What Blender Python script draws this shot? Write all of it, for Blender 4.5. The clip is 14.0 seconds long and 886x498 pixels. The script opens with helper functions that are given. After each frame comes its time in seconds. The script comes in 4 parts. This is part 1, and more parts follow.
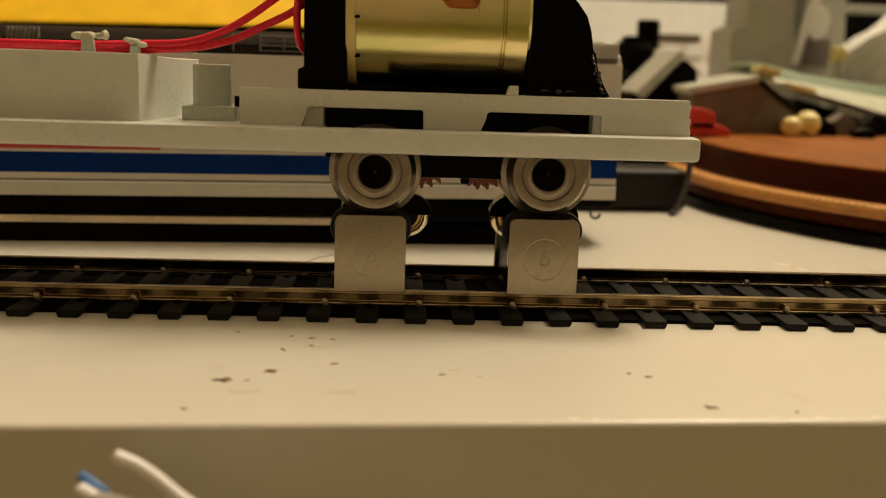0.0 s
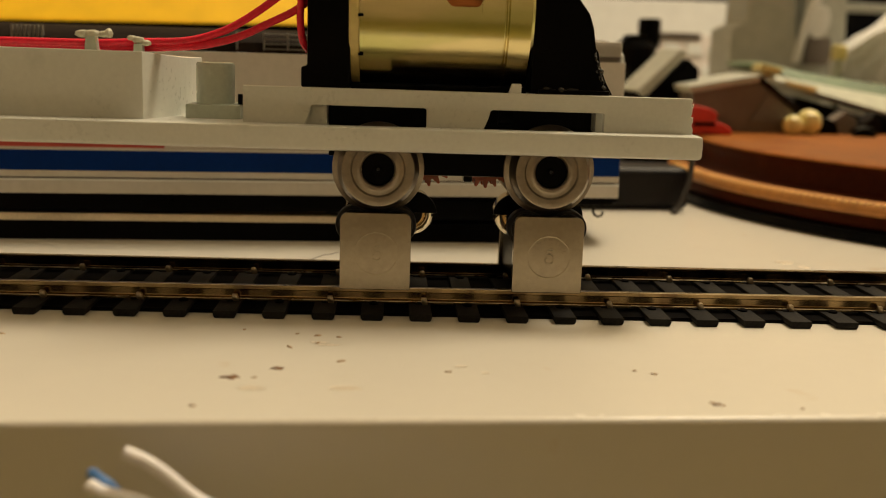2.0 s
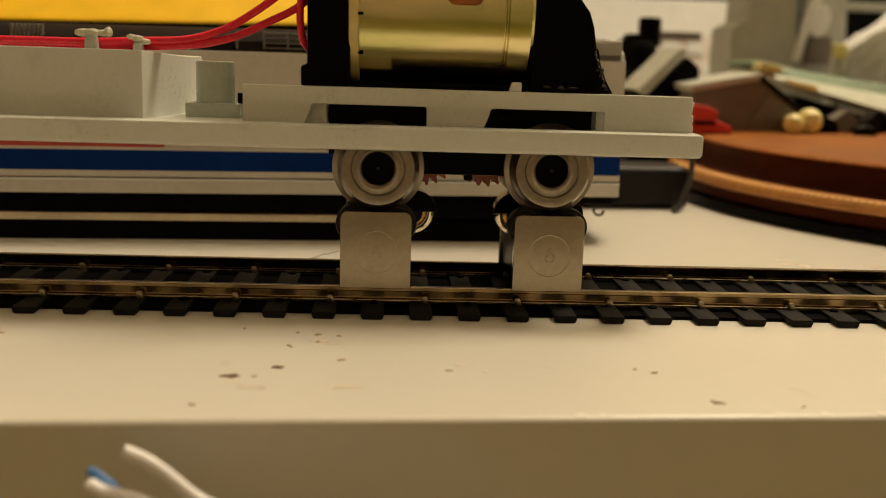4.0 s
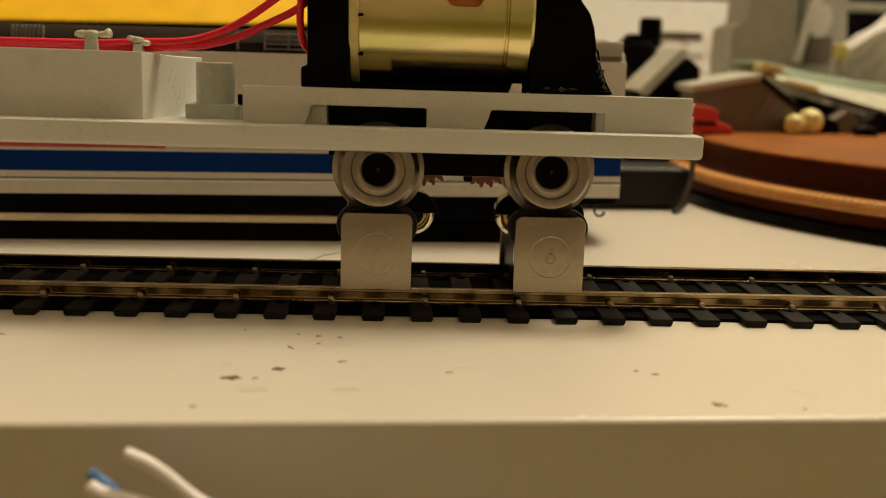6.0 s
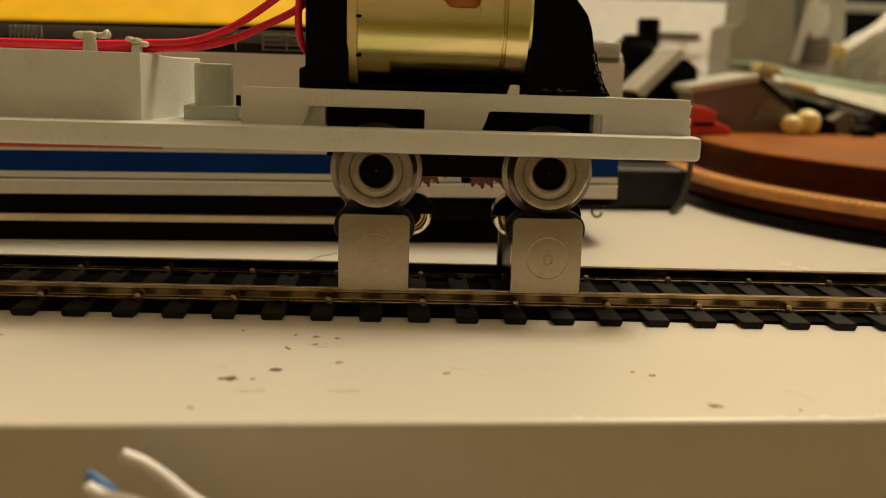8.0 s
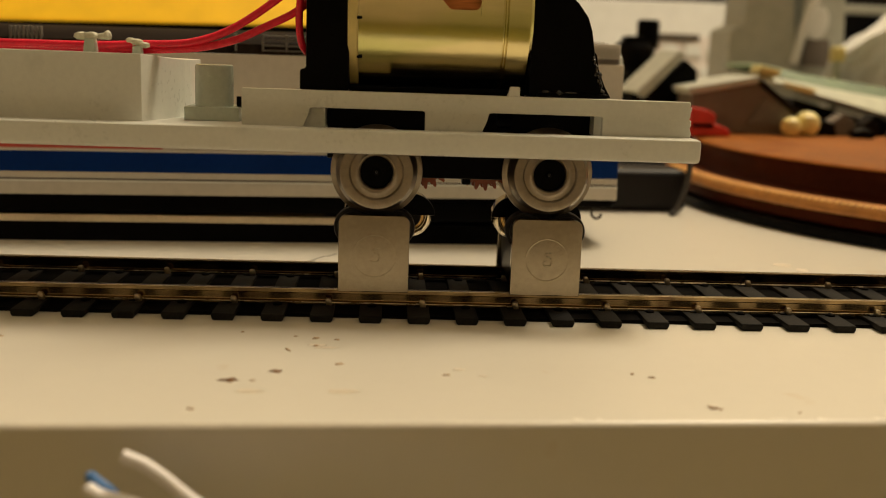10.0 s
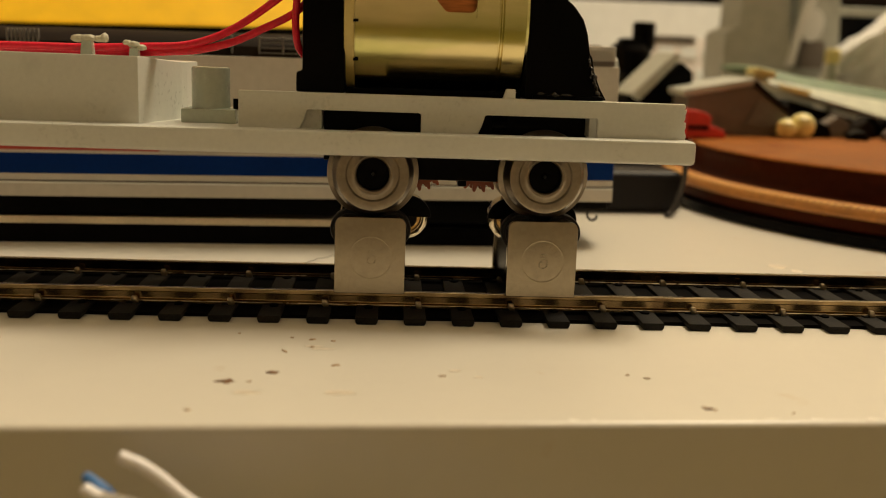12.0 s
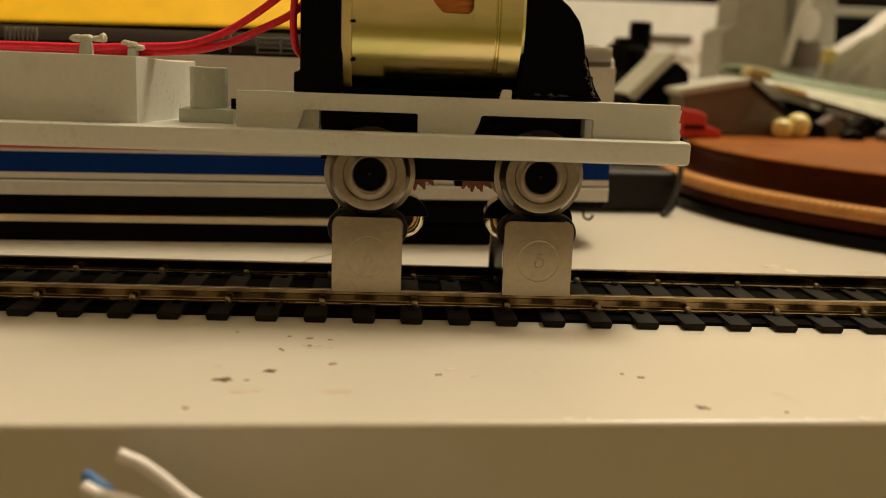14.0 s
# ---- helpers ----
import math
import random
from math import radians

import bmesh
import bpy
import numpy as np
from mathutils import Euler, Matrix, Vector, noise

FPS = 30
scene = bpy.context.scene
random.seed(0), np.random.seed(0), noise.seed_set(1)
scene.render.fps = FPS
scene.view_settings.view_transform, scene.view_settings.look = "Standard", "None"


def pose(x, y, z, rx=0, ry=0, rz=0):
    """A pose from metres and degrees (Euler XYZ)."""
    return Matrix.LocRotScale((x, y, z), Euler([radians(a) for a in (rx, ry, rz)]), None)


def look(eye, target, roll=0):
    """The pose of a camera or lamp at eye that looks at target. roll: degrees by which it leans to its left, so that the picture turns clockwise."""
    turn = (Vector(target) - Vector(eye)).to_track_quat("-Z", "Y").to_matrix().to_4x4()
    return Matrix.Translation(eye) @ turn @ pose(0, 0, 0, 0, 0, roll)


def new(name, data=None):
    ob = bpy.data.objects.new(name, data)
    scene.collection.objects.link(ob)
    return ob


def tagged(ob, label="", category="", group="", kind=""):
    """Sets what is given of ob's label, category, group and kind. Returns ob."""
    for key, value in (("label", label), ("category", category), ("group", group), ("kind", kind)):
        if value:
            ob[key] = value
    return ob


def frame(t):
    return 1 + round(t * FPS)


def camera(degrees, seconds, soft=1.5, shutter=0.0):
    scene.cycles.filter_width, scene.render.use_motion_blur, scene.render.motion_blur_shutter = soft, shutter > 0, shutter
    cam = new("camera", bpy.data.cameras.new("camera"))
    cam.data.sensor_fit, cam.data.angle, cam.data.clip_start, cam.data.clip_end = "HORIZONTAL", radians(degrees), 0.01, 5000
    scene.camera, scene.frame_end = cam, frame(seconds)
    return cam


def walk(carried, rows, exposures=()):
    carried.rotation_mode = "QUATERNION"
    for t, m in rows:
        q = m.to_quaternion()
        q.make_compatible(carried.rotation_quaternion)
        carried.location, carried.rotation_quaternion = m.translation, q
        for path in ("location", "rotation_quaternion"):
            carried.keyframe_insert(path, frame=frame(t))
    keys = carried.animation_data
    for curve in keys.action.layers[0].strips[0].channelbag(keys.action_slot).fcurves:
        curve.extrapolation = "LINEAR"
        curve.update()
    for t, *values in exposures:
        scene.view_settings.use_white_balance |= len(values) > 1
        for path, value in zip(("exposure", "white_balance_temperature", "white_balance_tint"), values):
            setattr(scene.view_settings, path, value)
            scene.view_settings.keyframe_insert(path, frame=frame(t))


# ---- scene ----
MM = 0.001

# ---- camera ----
cam = camera(47.41, 14.0, soft=0.5)
cam.data.dof.use_dof = True
cam.data.dof.focus_distance = 0.145
cam.data.dof.aperture_fstop = 23.0
# seconds, eye in millimetres, heading, tilt and lean in degrees
PATH = [
    (0, -30.45, -135.73, 35.69, 3.108, -11.016, 1.878),
    (0.5, -31.29, -135.84, 35.38, 3.084, -11.020, 1.859),
    (1, -31.48, -135.84, 35.49, 3.136, -11.022, 1.839),
    (1.5, -31.35, -136.05, 35.48, 3.144, -11.040, 1.868),
    (2, -31.28, -136.07, 35.61, 3.169, -11.088, 1.883),
    (2.5, -31.29, -136.14, 35.40, 3.183, -11.040, 1.820),
    (3, -31.24, -136.08, 35.48, 3.158, -11.082, 1.847),
    (5.5, -31.30, -135.84, 35.44, 3.125, -11.119, 1.803),
    (6, -31.29, -135.85, 35.67, 3.111, -11.124, 1.818),
    (6.5, -31.07, -136.03, 35.57, 3.159, -11.131, 1.845),
    (7, -31.03, -135.94, 35.50, 3.197, -11.110, 1.832),
    (7.5, -30.96, -136.04, 35.53, 3.182, -11.118, 1.824),
    (8, -31.17, -136.07, 35.91, 3.206, -11.144, 1.885),
    (10.5, -31.31, -136.15, 36.08, 3.278, -11.102, 2.037),
    (11, -31.12, -136.82, 35.99, 3.332, -11.046, 2.012),
    (11.5, -31.04, -136.98, 36.07, 3.407, -11.031, 2.015),
    (12, -31.24, -136.61, 36.16, 3.459, -11.015, 2.028),
    (12.5, -31.19, -136.80, 36.38, 3.480, -11.072, 2.080),
    (13, -31.35, -137.00, 36.59, 3.572, -11.108, 2.142),
    (13.5, -31.18, -137.50, 36.51, 3.575, -11.115, 2.136),
    (14, -31.28, -137.47, 36.55, 3.651, -11.127, 2.173),
]


def view(x, y, z, heading, tilt, lean):
    eye = Vector((x, y, z)) * MM
    a, b = radians(heading), radians(tilt)
    return look(eye, eye + Vector((math.sin(a) * math.cos(b), math.cos(a) * math.cos(b), math.sin(b))), lean)


walk(cam, [(row[0], view(*row[1:])) for row in PATH])

# ---- light ----
world = bpy.data.worlds.new("room_air")
world.use_nodes = True
world.node_tree.nodes["Background"].inputs[0].default_value = (1.0, 0.80, 0.55, 1)
world.node_tree.nodes["Background"].inputs[1].default_value = 0.02
scene.world = world


WARM = (1.0, 0.855, 0.625)
lamp = bpy.data.lights.new("ceiling_lamp_light", "POINT")
lamp.energy, lamp.color, lamp.shadow_soft_size = 44.5, WARM, 0.19
new("ceiling_lamp_light", lamp).location = (0.45, 0.345, 1.20)
scene.view_settings.exposure = 0.0


# ---- materials ----
def material(name, base, rough=0.5, metal=0.0, grain=900.0, vary=0.08, bump=0.0, stain=None, stain_at=90.0, stain_share=0.0,
             stretch=None, coat=0.0, trans=0.0, rough_vary=0.08, random_shift=0.0, sss=0.0, spec=0.5):
    m = bpy.data.materials.new(name)
    m.use_nodes = True
    nt = m.node_tree
    n, link = nt.nodes, nt.links.new
    bsdf = n["Principled BSDF"]
    bsdf.inputs["Metallic"].default_value = metal
    bsdf.inputs["Specular IOR Level"].default_value = spec
    bsdf.inputs["Coat Weight"].default_value = coat
    bsdf.inputs["Transmission Weight"].default_value = trans
    if sss:
        bsdf.inputs["Subsurface Weight"].default_value = sss
        bsdf.inputs["Subsurface Radius"].default_value = (0.001, 0.0006, 0.0004)
    co = n.new("ShaderNodeTexCoord")
    place = n.new("ShaderNodeMapping")
    link(co.outputs["Object"], place.inputs["Vector"])
    if stretch:
        place.inputs["Scale"].default_value = stretch
    fine = n.new("ShaderNodeTexNoise")
    fine.inputs["Scale"].default_value, fine.inputs["Detail"].default_value = grain, 6.0
    broad = n.new("ShaderNodeTexNoise")
    broad.inputs["Scale"].default_value, broad.inputs["Detail"].default_value = stain_at, 4.0
    link(place.outputs[0], fine.inputs["Vector"])
    link(place.outputs[0], broad.inputs["Vector"])
    # light and dark of the same colour, by the fine grain and by broad patches
    mix = n.new("ShaderNodeMix")
    mix.data_type = "RGBA"
    lo = [c * (1 - 1.6 * vary) for c in base]
    hi = [min(1, c * (1 + 1.2 * vary)) for c in base]
    mix.inputs[6].default_value, mix.inputs[7].default_value = (*lo, 1), (*hi, 1)
    both = n.new("ShaderNodeMath")
    both.operation = "MULTIPLY_ADD"
    both.inputs[1].default_value = 0.5
    half = n.new("ShaderNodeMath")
    half.operation = "MULTIPLY"
    half.inputs[1].default_value = 0.5
    link(broad.outputs["Fac"], half.inputs[0])
    link(fine.outputs["Fac"], both.inputs[0])
    link(half.outputs[0], both.inputs[2])
    ramp = n.new("ShaderNodeMapRange")
    ramp.inputs[1].default_value, ramp.inputs[2].default_value = 0.35, 0.65
    link(both.outputs[0], ramp.inputs[0])
    link(ramp.outputs[0], mix.inputs[0])
    colour = mix.outputs[2]
    if stain:
        spots = n.new("ShaderNodeTexNoise")
        spots.inputs["Scale"].default_value, spots.inputs["Detail"].default_value = stain_at * 1.7, 5.0
        link(place.outputs[0], spots.inputs["Vector"])
        edge = n.new("ShaderNodeMapRange")
        edge.inputs[1].default_value, edge.inputs[2].default_value = 0.68 - stain_share, 0.80 - stain_share
        link(spots.outputs["Fac"], edge.inputs[0])
        over = n.new("ShaderNodeMix")
        over.data_type = "RGBA"
        over.inputs[7].default_value = (*stain, 1)
        link(edge.outputs[0], over.inputs[0])
        link(colour, over.inputs[6])
        colour = over.outputs[2]
    if random_shift:
        info = n.new("ShaderNodeObjectInfo")
        hsv = n.new("ShaderNodeHueSaturation")
        span = n.new("ShaderNodeMapRange")
        span.inputs[3].default_value, span.inputs[4].default_value = 1 - random_shift, 1 + random_shift
        link(info.outputs["Random"], span.inputs[0])
        link(span.outputs[0], hsv.inputs["Value"])
        link(colour, hsv.inputs["Color"])
        colour = hsv.outputs[0]
    link(colour, bsdf.inputs["Base Color"])
    gloss = n.new("ShaderNodeMapRange")
    gloss.inputs[3].default_value, gloss.inputs[4].default_value = max(0.02, rough - rough_vary), min(1, rough + rough_vary)
    link(both.outputs[0], gloss.inputs[0])
    link(gloss.outputs[0], bsdf.inputs["Roughness"])
    if bump:
        b = n.new("ShaderNodeBump")
        b.inputs["Strength"].default_value, b.inputs["Distance"].default_value = bump, 0.0002
        link(fine.outputs["Fac"], b.inputs["Height"])
        link(b.outputs[0], bsdf.inputs["Normal"])
    return m


M_TABLE = material("cream_laminate", (0.722, 0.687, 0.604), 0.27, spec=0.5, grain=400, vary=0.008, stain=(0.62, 0.50, 0.36), stain_at=60, stain_share=0.0, rough_vary=0.0)
M_SPECK = material("brown_dirt", (0.17, 0.085, 0.035), 0.8, grain=3000, vary=0.5, bump=0.3)
M_DUST = material("pale_brown_dust", (0.42, 0.29, 0.17), 0.8, grain=3000, vary=0.4, bump=0.3)
M_SMEAR = material("pale_rust_smear", (0.67, 0.60, 0.49), 0.4, grain=2500, vary=0.15)
M_CHIP = material("bare_laminate_core", (0.84, 0.81, 0.74), 0.5, grain=2500, vary=0.08)
M_WALL = material("painted_wall", (0.61, 0.547, 0.447), 0.85, grain=60, vary=0.05, stain_at=3, bump=0.05)
M_FLOOR = material("dark_floor", (0.41, 0.35, 0.125), 0.6, grain=30, vary=0.2, stain_at=4)
M_SLEEPER = material("black_track_plastic", (0.0135, 0.0125, 0.0115), 0.62, grain=2500, vary=0.25, bump=0.2, random_shift=0.2, spec=0.10)
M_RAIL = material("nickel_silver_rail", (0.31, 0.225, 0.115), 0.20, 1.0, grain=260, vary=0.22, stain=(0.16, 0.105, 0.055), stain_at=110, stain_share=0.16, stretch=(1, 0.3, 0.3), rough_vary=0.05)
M_SPIKE = material("bright_rail_chair", (0.70, 0.60, 0.45), 0.40, 1.0, grain=3000, vary=0.15)
M_CHAIR = material("worn_rail_chair", (0.46, 0.385, 0.28), 0.30, 1.0, grain=3000, vary=0.2)
M_NEAR_BLACK = material("near_black_matt", (0.004, 0.0035, 0.0035), 0.8, grain=2500, vary=0.3, bump=0.1, spec=0.03)
# darker copy of the rail metal: the chassis shade over the far rail
M_RAIL_SHADED = material("shaded_rail", (0.16, 0.115, 0.065), 0.16, 1.0, grain=260, vary=0.25, stain=(0.05, 0.035, 0.022), stain_at=90, stain_share=0.25, stretch=(1, 0.3, 0.3), rough_vary=0.15)
M_BRASS = material("polished_roller_metal", (0.80, 0.68, 0.48), 0.16, 1.0, grain=1500, vary=0.08)
M_FOOT = material("bright_rail_foot", (0.60, 0.50, 0.35), 0.28, 1.0, grain=300, vary=0.3, stain=(0.12, 0.08, 0.05), stain_at=120, stain_share=0.15)
M_STEEL = material("brushed_steel", (0.345, 0.297, 0.222), 0.22, 1.0, grain=1500, vary=0.07, bump=0.025, stain=(0.30, 0.25, 0.185), stain_at=120, stain_share=0.03, rough_vary=0.05)
M_WHEEL = material("turned_nickel_wheel", (0.295, 0.25, 0.195), 0.32, 1.0, grain=1200, vary=0.10, stain=(0.35, 0.28, 0.20), stain_at=260, stain_share=0.03)
M_BLACK = material("black_plastic", (0.0028, 0.0024, 0.0024), 0.3, grain=1800, vary=0.3, bump=0.06, spec=0.05)
M_GLOSSBLACK = material("glossy_black_glue", (0.006, 0.005, 0.006), 0.14, grain=1800, vary=0.3, bump=0.3, spec=0.6)
M_RUBBER = material("black_rubber", (0.010, 0.008, 0.008), 0.45, grain=2000, vary=0.3, bump=0.1, spec=0.2)
M_AXLE = material("dark_axle", (0.05, 0.05, 0.05), 0.3, 0.8)
M_GREY = material("pale_grey_plastic", (0.695, 0.702, 0.645), 0.30, grain=1600, vary=0.03, bump=0.04, stain=(0.60, 0.61, 0.56), stain_at=110, stain_share=0.07, rough_vary=0.12)
M_POST = material("greenish_grey_plastic", (0.52, 0.58, 0.50), 0.26, grain=1600, vary=0.05, bump=0.10, stain=(0.42, 0.45, 0.39), stain_at=160, stain_share=0.08)
M_GOLD = material("yellow_zinc_can", (0.80, 0.69, 0.36), 0.20, 1.0, grain=500, vary=0.07, bump=0.05, stain=(0.60, 0.58, 0.23), stain_at=70, stain_share=0.20, stretch=(0.25, 1, 1))
M_ENDRING = material("ivory_plastic_ring", (0.74, 0.60, 0.24), 0.40, grain=900, vary=0.05)
M_COPPER = material("copper_winding", (0.55, 0.20, 0.06), 0.35, 0.9, grain=2600, vary=0.3, stretch=(0.1, 1, 1))
M_GEAR = material("red_brown_gear", (0.33, 0.075, 0.035), 0.38, grain=2000, vary=0.12, bump=0.05, sss=0.15)
M_WIRE = material("red_wire_jacket", (0.84, 0.016, 0.050), 0.24, grain=1500, vary=0.10, bump=0.04)
M_GLUE = material("ivory_glue", (0.68, 0.66, 0.52), 0.5, grain=2500, vary=0.1, bump=0.3)
M_COACH = material("cream_coach_paint", (0.64, 0.595, 0.535), 0.36, grain=800, vary=0.04, stain_at=70)
M_BLUE = material("deep_blue_paint", (0.002, 0.026, 0.17), 0.35, grain=900, vary=0.08, spec=0.08)
M_REDLINE = material("rust_red_paint", (0.48, 0.06, 0.04), 0.45, grain=900, vary=0.1)
M_ROOF = material("dull_brown_roof", (0.015, 0.0095, 0.007), 0.7, spec=0.06, grain=700, vary=0.2, bump=0.1)
M_GRILLE = material("pale_grille", (0.15, 0.135, 0.12), 0.5, grain=700, vary=0.1)
# one leather in two tones: dark for the shaded side, tan for the lit top
M_LEATHER_SHADED = material("shaded_tan_leather", (0.055, 0.0105, 0.003), 0.5, spec=0.06, grain=500, vary=0.16, bump=0.25, stain=(0.08, 0.017, 0.005), stain_at=45, stain_share=0.12)
M_LEATHER_LIT = material("lit_tan_leather", (0.29, 0.098, 0.018), 0.5, spec=0.1, grain=500, vary=0.16, bump=0.25, stain=(0.23, 0.062, 0.010), stain_at=45, stain_share=0.10)
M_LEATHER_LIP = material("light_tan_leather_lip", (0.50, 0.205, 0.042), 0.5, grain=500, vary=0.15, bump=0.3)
M_STITCH = material("pale_thread", (0.78, 0.48, 0.16), 0.7, grain=900, vary=0.15)
M_YELLOW = material("yellow_lacquer", (0.93, 0.56, 0.012), 0.45, spec=0.25, grain=90, vary=0.05)
M_WHITEWIRE = material("white_wire_jacket", (0.96, 0.92, 0.95), 0.38, grain=900, vary=0.06, bump=0.04)
M_BLUEWIRE = material("blue_wire_jacket", (0.09, 0.24, 0.58), 0.4, grain=900, vary=0.08)
M_LIGHTGREY = material("light_grey_casting", (0.47, 0.48, 0.42), 0.55, grain=200, vary=0.08, stain_at=25)
M_WHITE = material("white_card", (0.84, 0.85, 0.83), 0.6, grain=150, vary=0.04, stain_at=20)
M_PINKWHITE = material("pinkish_white_box", (0.86, 0.79, 0.75), 0.6, grain=150, vary=0.06, stain_at=30)
M_PALEGREEN = material("pale_green_board", (0.52, 0.54, 0.42), 0.5, grain=200, vary=0.12, stain_at=40)
M_GREEN = material("green_baseplate", (0.13, 0.20, 0.10), 0.5, grain=200, vary=0.15, stain_at=40)
M_GREYCARD = material("brown_grey_card", (0.17, 0.14, 0.115), 0.6, grain=200, vary=0.12, stain_at=30)
M_RED = material("red_plastic", (0.62, 0.03, 0.02), 0.4, grain=300, vary=0.1)
M_IVORY = material("yellow_ivory_bead", (0.80, 0.69, 0.29), 0.45, grain=300, vary=0.06)
M_FILM = material("clear_white_film", (0.92, 0.93, 0.90), 0.35, grain=120, vary=0.10, bump=0.5, stain_at=40)
M_DARKWIRE = material("dark_cable", (0.03, 0.025, 0.02), 0.5)


# ---- shaping helpers: all in millimetres ----
def empty(name):
    ob = new(name)
    ob.empty_display_size = 0.005
    return ob


def as_mesh(name, bm, mat, smooth=True):
    for v in bm.verts:
        v.co *= MM
    bmesh.ops.recalc_face_normals(bm, faces=bm.faces)
    me = bpy.data.meshes.new(name)
    bm.to_mesh(me)
    bm.free()
    me.materials.append(mat)
    if smooth:
        me.shade_smooth()
        me.set_sharp_from_angle(angle=radians(32))
    return me


def part(name, bm, mat, parent=None, label="", smooth=True):
    ob = new(name, as_mesh(name, bm, mat, smooth))
    if smooth:
        # keeps flat faces flat beside their rounded edges
        even = ob.modifiers.new("even_shading", "WEIGHTED_NORMAL")
        even.keep_sharp = True
    if parent is not None:
        ob.parent = parent
    if label:
        tagged(ob, label)
    return ob


def share(name, mesh, parent, m=None):
    ob = new(name, mesh)
    ob.parent = parent
    if m is not None:
        ob.matrix_basis = m
    return ob


def box(x0, x1, y0, y1, z0, z1, b=0.15, seg=2, bm=None):
    own = bmesh.new()
    bmesh.ops.create_cube(own, size=1)
    for v in own.verts:
        v.co = Vector(((x0 + x1) / 2 + v.co.x * (x1 - x0), (y0 + y1) / 2 + v.co.y * (y1 - y0), (z0 + z1) / 2 + v.co.z * (z1 - z0)))
    if b:
        bmesh.ops.bevel(own, geom=own.edges[:], offset=b, segments=seg, profile=0.5, affect="EDGES")
    return own if bm is None else merge(bm, own)


def merge(bm, other):
    me = bpy.data.meshes.new("scratch")
    other.to_mesh(me)
    other.free()
    bm.from_mesh(me)
    bpy.data.meshes.remove(me)
    return bm


def prism(points, a0, a1, axis="y", b=0.0, bm=None):
    """A flat outline pulled from a0 to a1 along an axis; the outline is (x, z) for y, (y, z) for x, (x, y) for z."""
    own = bmesh.new()

    def at(p, a):
        return {"y": (p[0], a, p[1]), "x": (a, p[0], p[1]), "z": (p[0], p[1], a)}[axis]
    low = [own.verts.new(at(p, a0)) for p in points]
    top = [own.verts.new(at(p, a1)) for p in points]
    own.faces.new(low)
    own.faces.new(list(reversed(top)))
    for i in range(len(points)):
        j = (i + 1) % len(points)
        own.faces.new((low[j], low[i], top[i], top[j]))
    bmesh.ops.recalc_face_normals(own, faces=own.faces)
    if b:
        bmesh.ops.bevel(own, geom=own.edges[:], offset=b, segments=2, profile=0.5, affect="EDGES", clamp_overlap=True)
    return own if bm is None else merge(bm, own)


def lathe(profile, centre, axis="y", steps=64, bm=None, closed=False):
    """A turned body: the profile is (radius, height along the axis)."""
    own = bmesh.new()
    rings = []
    for r, h in profile:
        ring = []
        for i in range(1 if r < 1e-6 else steps):
            a = 2 * math.pi * i / steps
            c, s = r * math.cos(a), r * math.sin(a)
            p = {"y": (c, h, s), "z": (c, s, h), "x": (h, c, s)}[axis]
            ring.append(own.verts.new((centre[0] + p[0], centre[1] + p[1], centre[2] + p[2])))
        rings.append(ring)
    pairs = list(zip(rings, rings[1:])) + ([(rings[-1], rings[0])] if closed else [])
    for one, two in pairs:
        for i in range(steps):
            j = (i + 1) % steps
            if len(one) == 1 and len(two) > 1:
                own.faces.new((one[0], two[i], two[j]))
            elif len(two) == 1 and len(one) > 1:
                own.faces.new((one[i], two[0], one[j]))
            elif len(one) > 1:
                own.faces.new((one[i], two[i], two[j], one[j]))
    return own if bm is None else merge(bm, own)


def smooth_line(points, count):
    """Points on a smooth line through the given ones."""
    pts = [Vector(p) for p in points]
    pts = [2 * pts[0] - pts[1]] + pts + [2 * pts[-1] - pts[-2]]
    out = []
    for i in range(1, len(pts) - 2):
        p0, p1, p2, p3 = pts[i - 1:i + 3]
        for k in range(count):
            t = k / count
            out.append(0.5 * (2 * p1 + (p2 - p0) * t + (2 * p0 - 5 * p1 + 4 * p2 - p3) * t * t + (3 * p1 - p0 - 3 * p2 + p3) * t ** 3))
    out.append(pts[-2])
    return out


def tube(points, r, count=8, sides=12, bm=None, taper=None):
    line = smooth_line(points, count)
    own = bmesh.new()
    rings = []
    up = Vector((0.13, 0.31, 0.94)).normalized()
    for i, p in enumerate(line):
        way = (line[min(i + 1, len(line) - 1)] - line[max(i - 1, 0)]).normalized()
        side = way.cross(up).normalized()
        top = side.cross(way)
        rr = r if taper is None else r * taper(i / (len(line) - 1))
        rings.append([own.verts.new(p + rr * (math.cos(2 * math.pi * k / sides) * side + math.sin(2 * math.pi * k / sides) * top)) for k in range(sides)])
    for one, two in zip(rings, rings[1:]):
        for k in range(sides):
            own.faces.new((one[k], one[(k + 1) % sides], two[(k + 1) % sides], two[k]))
    own.faces.new(rings[0])
    own.faces.new(list(reversed(rings[-1])))
    return own if bm is None else merge(bm, own)


def gear(radius, teeth, y0, y1, depth=0.95):
    """A toothed wheel round the y axis, about the origin."""
    outline = []
    for i in range(teeth):
        for share_, r in ((-0.30, radius - depth), (-0.17, radius - 0.25), (-0.08, radius), (0.08, radius), (0.17, radius - 0.25), (0.30, radius - depth)):
            a = 2 * math.pi * (i + share_) / teeth
            outline.append((r * math.cos(a), r * math.sin(a)))
    return prism(outline, y0, y1)


